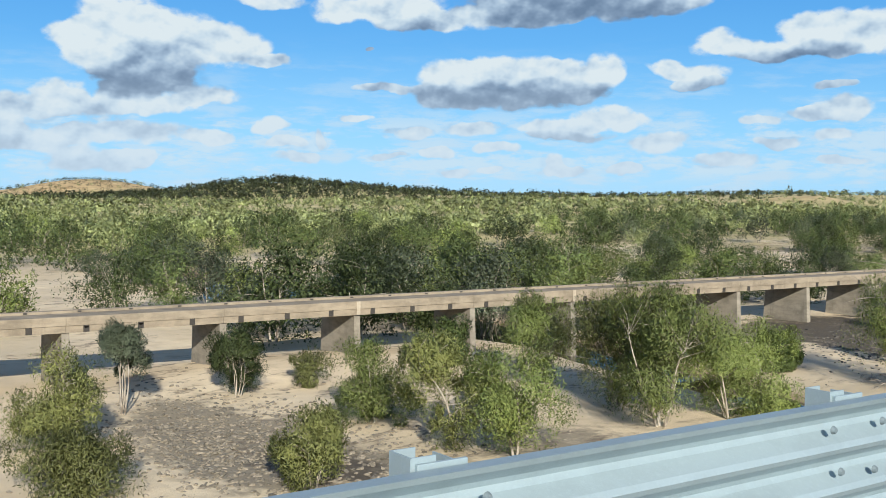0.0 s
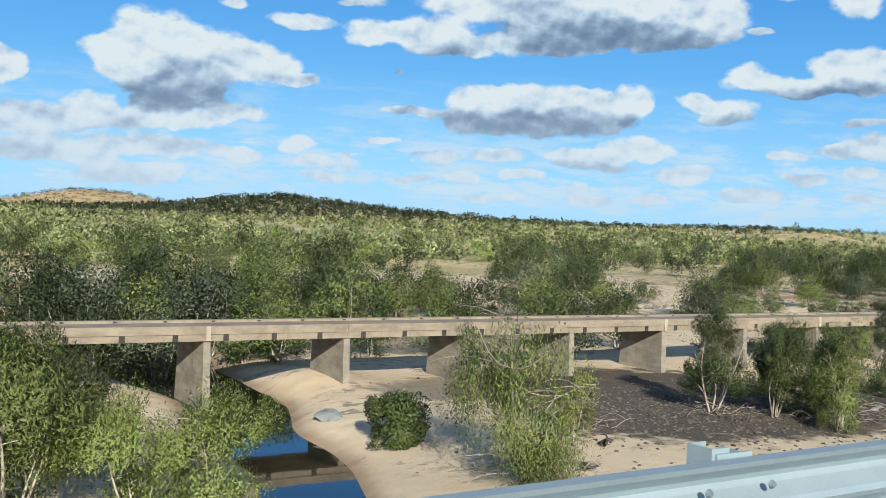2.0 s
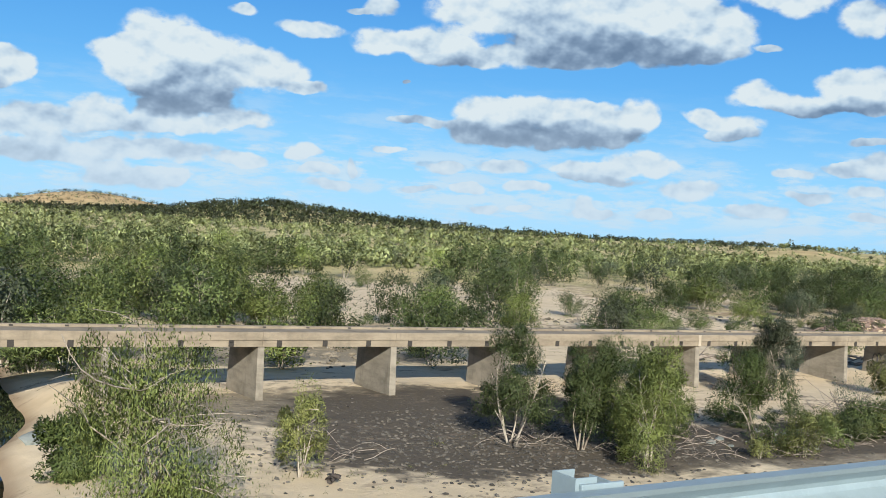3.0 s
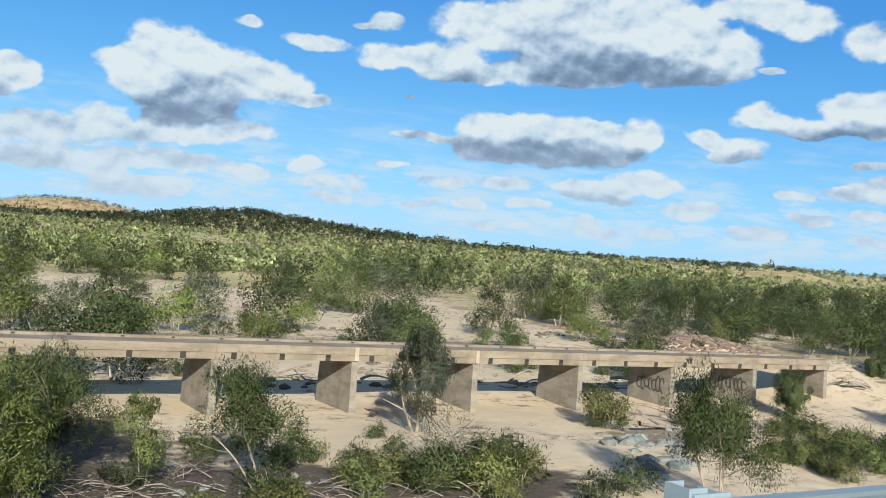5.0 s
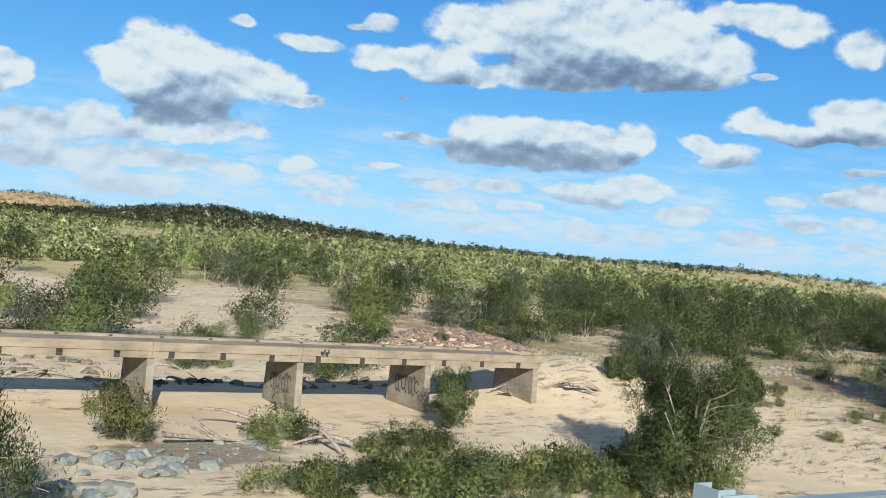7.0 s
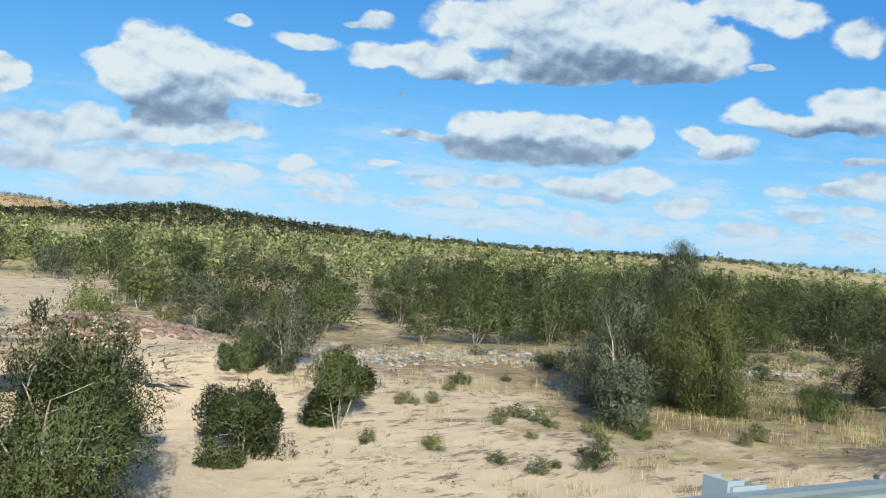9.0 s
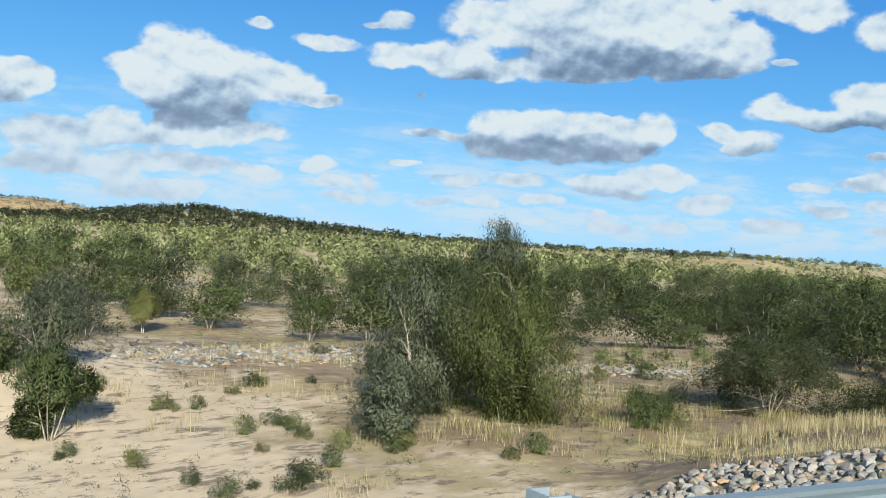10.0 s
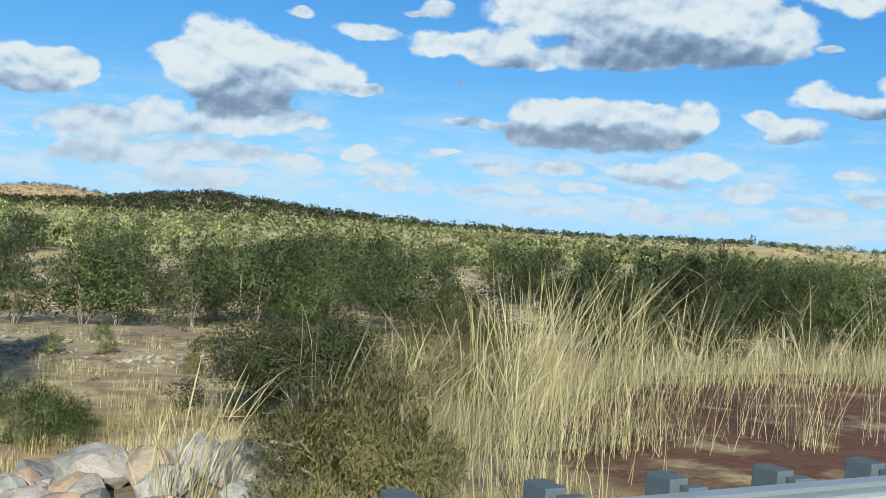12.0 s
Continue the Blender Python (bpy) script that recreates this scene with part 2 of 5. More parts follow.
def finish(k, colour, rough=0.9, bump=None, strength=0.4, distance=0.05, metal=0.0, translucent=None):
    b = k.node("ShaderNodeBsdfPrincipled")
    k.put(colour if not isinstance(colour, tuple) else (*colour, 1), b.inputs["Base Color"])
    k.put(rough, b.inputs["Roughness"])
    b.inputs["Metallic"].default_value = metal
    b.inputs["Specular IOR Level"].default_value = 0.3
    if bump is not None:
        n = k.node("ShaderNodeBump", strength, distance)
        k.put(bump, n.inputs["Height"])
        k.tree.links.new(n.outputs[0], b.inputs["Normal"])
    out = k.node("ShaderNodeOutputMaterial")
    shader = b.outputs[0]
    if translucent is not None:
        t = k.node("ShaderNodeBsdfTranslucent", translucent)
        shader = k.node("ShaderNodeMixShader", 0.13, shader, t.outputs[0]).outputs[0]
    k.tree.links.new(shader, out.inputs[0])


def place(k):
    return k.node("ShaderNodeNewGeometry").outputs["Position"]


def ground_material():
    m, k = material("river ground")
    p = place(k)
    tags = k.node("ShaderNodeAttribute")
    tags.attribute_name = "cover"
    cover = tags.outputs["Color"]
    sep = k.node("ShaderNodeSeparateColor", cover)
    grass, gravel, wet = sep.outputs[0], sep.outputs[1], sep.outputs[2]
    big, mid, fine = k.noise(p, 0.09, 4), k.noise(p, 0.7, 5), k.noise(p, 9.0, 5, 0.7)
    sand = k.ramp(big, (0.3, (0.52, 0.425, 0.285)), (0.5, (0.63, 0.515, 0.355)), (0.7, (0.68, 0.57, 0.40)))
    sand = k.mix(k.span(mid, 0.35, 0.75), sand, (0.55, 0.45, 0.31))
    sand = k.mix(k.math("MULTIPLY", k.span(fine, 0.60, 0.78), 0.35), sand, (0.26, 0.19, 0.14))
    stone = k.node("ShaderNodeTexVoronoi")
    k.put(p, stone.inputs["Vector"])
    stone.inputs["Scale"].default_value = 3.2
    pebble = k.ramp(k.node("ShaderNodeSeparateColor", stone.outputs["Color"]).outputs[0],
                    (0.0, (0.15, 0.132, 0.10)), (0.4, (0.29, 0.25, 0.18)), (0.75, (0.43, 0.36, 0.25)), (1.0, (0.52, 0.46, 0.35)))
    pebble = k.mix(k.span(stone.outputs["Distance"], 0.12, 0.3), pebble, (0.25, 0.213, 0.155))
    silt = k.node("ShaderNodeAttribute")
    silt.attribute_name = "silt"
    pebble = k.mix(k.span(k.math("ADD", silt.outputs["Fac"], k.math("MULTIPLY", k.math("SUBTRACT", mid, 0.5), 0.8)), 0.25, 0.6), pebble, k.mix(1.0, pebble, (0.36, 0.35, 0.36), "MULTIPLY"))
    straw = k.ramp(mid, (0.3, (0.16, 0.125, 0.078)), (0.46, (0.32, 0.26, 0.135)), (0.66, (0.50, 0.42, 0.225)))
    straw = k.mix(k.span(k.noise(p, 0.16, 5), 0.45, 0.58), straw, (0.29, 0.215, 0.13))
    lush = k.ramp(k.noise(p, 0.03, 4), (0.35, (0.30, 0.285, 0.12)), (0.5, (0.46, 0.40, 0.19)), (0.65, (0.60, 0.49, 0.26)))
    straw = k.mix(k.span(k.node("ShaderNodeSeparateXYZ", p).outputs[1], 130.0, 260.0), straw, lush)
    edge = k.math("MULTIPLY", k.math("SUBTRACT", mid, 0.5), 0.9)
    c = k.mix(k.span(k.math("ADD", gravel, edge), 0.35, 0.65), sand, pebble)
    c = k.mix(k.span(k.math("ADD", grass, edge), 0.35, 0.65), c, straw)
    px = k.node("ShaderNodeSeparateXYZ", p)
    litter = k.math("MULTIPLY", k.span(k.noise(k.vec("MULTIPLY", p, (1.0, 1.8, 1.0)), 0.55, 6, 0.7), 0.52, 0.62), k.span(k.math("ADD", k.noise(p, 0.11, 3), k.math("MULTIPLY", k.span(px.outputs[0], 168.0, 188.0), 0.13)), 0.44, 0.58))
    c = k.mix(k.math("MULTIPLY", litter, 0.8), c, k.ramp(fine, (0.3, (0.10, 0.08, 0.06)), (0.7, (0.24, 0.19, 0.14))))
    soil = k.math("MULTIPLY", k.span(k.math("ADD", px.outputs[0], k.math("MULTIPLY", mid, 5.0)), 204.6, 206.4), k.math("MULTIPLY", k.span(k.math("ADD", px.outputs[2], mid), 9.3, 11.2), k.span(px.outputs[1], 12.5, 10.0)))
    c = k.mix(k.math("MULTIPLY", soil, k.span(k.noise(p, 1.3, 5, 0.65), 0.30, 0.50)), c, k.ramp(fine, (0.3, (0.075, 0.034, 0.020)), (0.7, (0.155, 0.076, 0.044))))
    crag = k.ramp(k.noise(p, 0.05, 6, 0.65), (0.35, (0.36, 0.25, 0.12)), (0.55, (0.54, 0.39, 0.20)), (0.7, (0.64, 0.49, 0.27)))
    c = k.mix(tags.outputs["Alpha"], c, crag)
    c = k.mix(k.math("MULTIPLY", wet, 0.75), c, (0.20, 0.125, 0.07))
    bump = k.math("ADD", k.math("MULTIPLY", fine, 0.6), k.math("MULTIPLY", stone.outputs["Distance"], k.math("MULTIPLY", gravel, -1.2)))
    bump = k.math("ADD", bump, k.math("MULTIPLY", mid, 2.0))
    finish(k, c, 0.95, bump, 0.55, 0.09)
    return m


def concrete(name, tint, dark):
    m, k = material(name)
    p = place(k)
    streak = k.noise(k.vec("MULTIPLY", p, (0.5, 0.5, 1.6)), 1.0, 6, 0.65)
    c = k.mix(k.span(streak, 0.35, 0.7), tint, dark)
    drip = k.noise(k.vec("MULTIPLY", p, (1.6, 1.6, 0.2)), 1.0, 4, 0.6)
    c = k.mix(k.math("MULTIPLY", k.span(drip, 0.55, 0.75), 0.45), c, tuple(v * 0.7 for v in dark))
    blot = k.noise(p, 0.6, 5, 0.65)
    c = k.mix(k.math("MULTIPLY", k.span(blot, 0.45, 0.75), 0.55), c, tuple(v * 0.55 for v in dark))
    grain = k.noise(p, 14.0, 5, 0.7)
    c = k.mix(k.math("MULTIPLY", k.span(grain, 0.5, 0.8), 0.3), c, tuple(v * 1.25 for v in tint))
    finish(k, c, 0.9, k.math("ADD", grain, k.math("MULTIPLY", blot, 2)), 0.35, 0.03)
    return m


def bark(name, pale, dark):
    m, k = material(name)
    p = k.node("ShaderNodeTexCoord").outputs["Object"]
    patch = k.noise(k.vec("MULTIPLY", p, (3, 3, 0.9)), 1.6, 5, 0.65)
    c = k.mix(k.span(patch, 0.42, 0.66), pale, dark)
    c = k.mix(k.math("MULTIPLY", k.node("ShaderNodeObjectInfo").outputs["Random"], 0.35), c, dark)
    finish(k, c, 0.85, patch, 0.6, 0.03)
    return m


def foliage(name, *colours):
    m, k = material(name)
    r = k.node("ShaderNodeNewGeometry").outputs["Random Per Island"]
    mean = tuple(sum(c[j] for c in colours) / len(colours) for j in range(3))
    stops = [(i / (len(colours) - 1), tuple(0.5 * c[j] + 0.5 * mean[j] for j in range(3))) for i, c in enumerate(colours)]
    c = k.ramp(r, *stops)
    own = k.node("ShaderNodeAttribute")
    own.attribute_name = "tone"
    tone = k.math("MULTIPLY_ADD", k.node("ShaderNodeObjectInfo").outputs["Random"], 0.6, 0.62)
    tone = k.math("MULTIPLY", tone, k.math("ADD", own.outputs["Fac"], 1.0))
    c = k.mix(1.0, c, k.node("ShaderNodeCombineColor", tone, tone, tone).outputs[0], "MULTIPLY")
    patch = k.noise(place(k), 0.45, 3)
    c = k.mix(k.math("MULTIPLY", k.span(patch, 0.45, 0.7), 0.35), c, k.mix(1.0, c, (1.22, 1.14, 0.85), "MULTIPLY"))
    finish(k, c, 0.55, translucent=k.mix(1.0, c, (1.5, 1.6, 0.7), "MULTIPLY"))
    return m


def rock_material(name, *colours):
    m, k = material(name)
    p = k.node("ShaderNodeTexCoord").outputs["Object"]
    r = k.node("ShaderNodeObjectInfo").outputs["Random"]
    island = k.node("ShaderNodeNewGeometry").outputs["Random Per Island"]
    pick = k.math("FRACT", k.math("ADD", r, island))
    c = k.ramp(pick, *[(i / (len(colours) - 1), c) for i, c in enumerate(colours)])
    vein = k.noise(k.vec("ADD", p, k.node("ShaderNodeCombineXYZ", pick, pick, pick).outputs[0]), 2.3, 6, 0.7)
    c = k.mix(k.span(vein, 0.42, 0.7), c, k.mix(1.0, c, (0.54, 0.54, 0.50), "MULTIPLY"))
    fine = k.noise(p, 16.0, 4, 0.7)
    c = k.mix(k.math("MULTIPLY", k.span(fine, 0.5, 0.75), 0.4), c, (0.41, 0.40, 0.35))
    finish(k, c, 0.88, k.math("ADD", vein, k.math("MULTIPLY", fine, 0.4)), 0.6, 0.06)
    return m


def simple(name, tint, rough=0.8, metal=0.0, vary=0.3, scale=4.0):
    m, k = material(name)
    p = place(k)
    a, b = k.noise(p, scale, 5, 0.65), k.noise(p, scale * 9, 4, 0.7)
    c = k.mix(k.math("MULTIPLY", k.span(a, 0.35, 0.7), vary), tint, tuple(v * 0.6 for v in tint))
    c = k.mix(k.math("MULTIPLY", k.span(b, 0.5, 0.75), vary), c, tuple(min(1, v * 1.3) for v in tint))
    finish(k, c, rough, b, 0.2, 0.01, metal)
    return m


def blade_material(name, *colours):
    m, k = material(name)
    r = k.node("ShaderNodeNewGeometry").outputs["Random Per Island"]
    c = k.ramp(r, *[(i / (len(colours) - 1), c) for i, c in enumerate(colours)])
    finish(k, c, 0.7, translucent=c)
    return m


def water_material():
    m, k = material("still water")
    p = place(k)
    ripple = k.noise(p, 1.5, 3)
    finish(k, (0.012, 0.014, 0.010), 0.03, ripple, 0.06, 0.02)
    k.tree.nodes["Principled BSDF"].inputs["Specular IOR Level"].default_value = 0.5
    return m


M_GROUND = ground_material()
M_DECK = concrete("weathered concrete", (0.30, 0.252, 0.185), (0.205, 0.170, 0.125))
M_PIER = concrete("pier concrete", (0.285, 0.255, 0.205), (0.185, 0.165, 0.13))
M_ROAD = concrete("dusty old bitumen", (0.165, 0.110, 0.078), (0.115, 0.078, 0.056))
M_PALE = concrete("pale concrete", (0.44, 0.38, 0.29), (0.34, 0.29, 0.22))
M_HOLE = simple("drain hole", (0.05, 0.045, 0.04), 0.95)
M_TAG = simple("spray paint", (0.05, 0.05, 0.055), 0.6)
M_BARK = bark("white gum bark", (0.44, 0.395, 0.325), (0.15, 0.12, 0.09))
M_DEAD = bark("dead wood", (0.36, 0.31, 0.26), (0.16, 0.13, 0.105))
M_DARKWOOD = bark("burnt wood", (0.10, 0.085, 0.075), (0.035, 0.03, 0.028))
M_LEAF = foliage("gum leaves", (0.075, 0.108, 0.028), (0.155, 0.202, 0.055), (0.235, 0.290, 0.084), (0.33, 0.37, 0.13))
M_LEAF_WOOD = foliage("woodland leaves", (0.050, 0.074, 0.024), (0.098, 0.138, 0.045), (0.152, 0.200, 0.066), (0.215, 0.26, 0.095))
M_LEAF_DARK = foliage("dark leaves", (0.024, 0.038, 0.014), (0.050, 0.074, 0.026), (0.082, 0.110, 0.038), (0.125, 0.152, 0.056))
M_LEAF_GREY = foliage("grey leaves", (0.042, 0.056, 0.034), (0.080, 0.100, 0.060), (0.120, 0.145, 0.088), (0.17, 0.20, 0.13))
M_LEAF_GREEN = foliage("fresh leaves", (0.032, 0.052, 0.014), (0.062, 0.095, 0.026), (0.098, 0.135, 0.040), (0.14, 0.175, 0.06))
M_LEAF_TALL = foliage("weeping leaves", (0.045, 0.066, 0.018), (0.088, 0.122, 0.034), (0.135, 0.172, 0.050), (0.20, 0.23, 0.075))
M_LEAF_OLIVE = foliage("olive leaves", (0.075, 0.086, 0.026), (0.150, 0.168, 0.050), (0.22, 0.238, 0.078), (0.30, 0.31, 0.12))
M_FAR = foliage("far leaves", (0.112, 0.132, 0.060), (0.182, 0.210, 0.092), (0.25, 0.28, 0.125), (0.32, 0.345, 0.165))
# dark far trees; this colour also carries the cloud shade on the nearer hill
M_FARDARK = foliage("far dark and cloud-shaded leaves", (0.025, 0.034, 0.018), (0.050, 0.062, 0.030), (0.085, 0.098, 0.045))
# darker copy of the dark leaves; the bank's shade is mixed into the colour
M_LEAF_DEEP = foliage("deep shaded leaves", (0.020, 0.030, 0.011), (0.036, 0.050, 0.018), (0.055, 0.072, 0.026), (0.08, 0.098, 0.038))
M_STRAW = blade_material("dry grass blades", (0.22, 0.18, 0.10), (0.40, 0.335, 0.185), (0.52, 0.455, 0.27), (0.24, 0.235, 0.10))
M_STALK = blade_material("bleached grass stalks", (0.15, 0.13, 0.07), (0.28, 0.255, 0.13), (0.43, 0.395, 0.225), (0.25, 0.25, 0.105), (0.52, 0.475, 0.30))
M_LEAF_TWIG = foliage("fine twiggy leaves", (0.08, 0.084, 0.030), (0.14, 0.138, 0.052), (0.21, 0.20, 0.08), (0.29, 0.27, 0.125))
M_REED = blade_material("green grass blades", (0.14, 0.15, 0.05), (0.24, 0.22, 0.085), (0.34, 0.29, 0.13))
M_ROCK = rock_material("quarried rock", (0.29, 0.285, 0.265), (0.35, 0.325, 0.295), (0.17, 0.175, 0.175), (0.41, 0.375, 0.33), (0.42, 0.29, 0.17), (0.25, 0.275, 0.245), (0.40, 0.40, 0.37))
M_GREYROCK = rock_material("river boulder rock", (0.16, 0.19, 0.185), (0.25, 0.275, 0.26), (0.21, 0.205, 0.18))
M_REDROCK = rock_material("red rubble", (0.21, 0.145, 0.115), (0.29, 0.20, 0.155), (0.17, 0.125, 0.105), (0.33, 0.25, 0.20))
M_PEBBLE = rock_material("river cobbles", (0.11, 0.098, 0.08), (0.20, 0.172, 0.13), (0.29, 0.245, 0.185), (0.15, 0.135, 0.11))
M_DARKSTONE = rock_material("dark river cobbles", (0.045, 0.042, 0.038), (0.075, 0.068, 0.06), (0.11, 0.10, 0.085), (0.16, 0.14, 0.115))
M_STEEL = simple("galvanised steel", (0.315, 0.395, 0.425), 0.5, 0.3, 0.22, 6.0)
# darker copy of the steel: the car's shadow on the end posts
M_STEELSHADE = simple("galvanised steel with shadow in its colour", (0.10, 0.13, 0.145), 0.6, 0.2, 0.3, 9.0)
M_BOLT = simple("zinc bolt", (0.19, 0.24, 0.26), 0.55, 0.3, 0.3, 9.0)
M_ASPHALT = simple("asphalt", (0.06, 0.06, 0.06), 0.9, 0.0, 0.3, 3.0)
M_TARP = simple("blue tarpaulin", (0.32, 0.50, 0.62), 0.6, 0.0, 0.25, 2.0)
M_WATER = water_material()

# ---- building helpers ----


def mesh_of(name, verts, faces, mat, smooth=False):
    me = bpy.data.meshes.new(name)
    me.from_pydata([tuple(v) for v in verts] if not isinstance(verts, np.ndarray) else verts.tolist(), [], faces if isinstance(faces, list) else faces.tolist())
    me.materials.append(mat)
    if smooth:
        me.shade_smooth()
    return me


def part(name, data, parent, label="", mat=None):
    """Links a mesh, or a bmesh with its material, as one object under a thing or a part."""
    if isinstance(data, bmesh.types.BMesh):
        me = bpy.data.meshes.new(name)
        data.to_mesh(me)
        data.free()
        me.materials.append(mat)
        data = me
    ob = new(name, data)
    ob.parent = parent
    if label:
        ob["label"] = label
    return ob


def thing(name, m, label, category, group="", kind=""):
    ob = new(name)
    ob.empty_display_size = 0.3
    ob.matrix_world = m
    return tagged(ob, label, category, group, kind)


def block(bm, x0, x1, y0, y1, z0, z1, bevel=0.0):
    r = bmesh.ops.create_cube(bm, size=1.0)
    vs = r["verts"]
    bmesh.ops.scale(bm, vec=(x1 - x0, y1 - y0, z1 - z0), verts=vs)
    bmesh.ops.translate(bm, vec=((x0 + x1) / 2, (y0 + y1) / 2, (z0 + z1) / 2), verts=vs)
    if bevel:
        es = {e for v in vs for e in v.link_edges}
        bmesh.ops.bevel(bm, geom=list(es), offset=bevel, segments=2, affect="EDGES", profile=0.6)
    return bm


def extrude_profile(profile, x0, x1, closed=True):
    """Verts and faces of a profile of (y, z) run along x."""
    n = len(profile)
    verts = [(x0, y, z) for y, z in profile] + [(x1, y, z) for y, z in profile]
    faces = [(i, (i + 1) % n, n + (i + 1) % n, n + i) for i in range(n if closed else n - 1)]
    if closed:
        faces += [tuple(reversed(range(n))), tuple(range(n, 2 * n))]
    return verts, faces


def tube(path, radii, sides=6):
    """Verts and faces of a tapered tube along a path of points."""
    path = np.asarray(path, float)
    n = len(path)
    d = np.gradient(path, axis=0)
    d /= np.linalg.norm(d, axis=1)[:, None] + 1e-9
    side = np.cross(d, np.array((0.31, 0.87, 0.38)))
    side /= np.linalg.norm(side, axis=1)[:, None] + 1e-9
    up = np.cross(side, d)
    a = np.linspace(0, 2 * np.pi, sides, endpoint=False)
    ring = np.cos(a)[None, :, None] * side[:, None] + np.sin(a)[None, :, None] * up[:, None]
    verts = (path[:, None] + ring * np.asarray(radii)[:, None, None]).reshape(-1, 3)
    faces = []
    for i in range(n - 1):
        for j in range(sides):
            b = (j + 1) % sides
            faces.append((i * sides + j, i * sides + b, (i + 1) * sides + b, (i + 1) * sides + j))
    faces.append(tuple((n - 1) * sides + j for j in range(sides)))
    return verts, faces


def tubes_mesh(name, items, mat):
    verts, faces, at = [], [], 0
    for v, f in items:
        verts.append(v)
        faces += [tuple(i + at for i in face) for face in f]
        at += len(v)
    return mesh_of(name, np.concatenate(verts), faces, mat, True)


def leaf_mesh(name, centres, axes, lengths, widths, rng, mat, ways=None, tones=None):
    """One slim leaf a row; ways: where each one faces."""
    n = len(centres)
    axes = axes / (np.linalg.norm(axes, axis=1)[:, None] + 1e-9)
    face = rng.normal(size=(n, 3)) if ways is None else ways + 0.45 * rng.normal(size=(n, 3))
    other = np.cross(axes, face)
    other /= np.linalg.norm(other, axis=1)[:, None] + 1e-9
    la, lw = axes * lengths[:, None] / 2, other * widths[:, None] / 2
    verts = np.stack([centres - la, centres + la * 0.3 + lw, centres + la - lw * 0.4], 1).reshape(-1, 3)
    me = bpy.data.meshes.new(name)
    me.vertices.add(3 * n)
    me.vertices.foreach_set("co", verts.astype(np.float32).ravel())
    me.loops.add(3 * n)
    me.loops.foreach_set("vertex_index", np.arange(3 * n, dtype=np.int32))
    me.polygons.add(n)
    me.polygons.foreach_set("loop_start", np.arange(0, 3 * n, 3, dtype=np.int32))
    me.update(calc_edges=True)
    me.validate()
    if tones is not None:
        shade = me.attributes.new("tone", "FLOAT", "POINT")
        shade.data.foreach_set("value", np.repeat(tones, 3).astype(np.float32))
    if ways is not None:
        ways = ways + 0.24 * rng.normal(size=(n, 3))
        ways = ways / (np.linalg.norm(ways, axis=1)[:, None] + 1e-9)
        me.shade_smooth()
        me.normals_split_custom_set_from_vertices(np.repeat(ways, 3, 0).tolist())
    me.materials.append(mat)
    return me

# ---- ground ----


def cover_at(x, y):
    """How much of the ground is dry grass, gravel and wet silt."""
    n = vnoise(x, y, 9, 11) * 0.6 + vnoise(x, y, 3, 12) * 0.4
    bank = step(175, 200, x + 12 * (n - 0.5)) * (1 - 0.25 * step(85, 110, y))
    wood = step(150, 230, y) * (0.35 + 0.75 * vnoise(x, y, 45, 13))
    grass = np.clip(np.maximum(bank * (0.45 + 0.6 * n), wood), 0, 1)
    bar = 1.1 * hump(x, y, 21, 46, 5, 12) + 0.8 * hump(x, y, 90, 58, 14, 9) + 0.7 * hump(x, y, 34, 37, 7, 6) + 1.1 * hump(x, y, 83, 46, 13, 7) + 1.0 * hump(x, y, 80, 60, 12, 7)
    bar = bar + 1.3 * hump(x, y, 103, 42, 11, 6) + 0.9 * hump(x, y, 112, 43, 9, 4) + 0.9 * hump(x, y, 136, 52, 6, 4) + 0.8 * hump(x, y, 150, 100, 30, 14) + 0.8 * hump(x, y, 110, 100, 16, 10) + 0.7 * hump(x, y, 185, 96, 14, 10)
    bar = bar + 0.8 * hump(x, y, 90, 85, 20, 9) + 0.9 * hump(x, y, 205, 74, 16, 5) + 0.8 * hump(x, y, 222, 62, 14, 3)
    gravel = np.clip(bar * (0.5 + 0.9 * n), 0, 1)
    z = height_at(x, y)
    wet = (1 - step(WATER + 0.05, WATER + 0.55, z)) * (1 - step(200, 260, y))
    hill = np.clip(step(1450, 1540, y) * step(760, 620, x) * step(9, 16, z) + step(9, 15, z) * hump(x, y, 985, 735, 60, 60), 0, 1)
    return grass, gravel, wet, hill


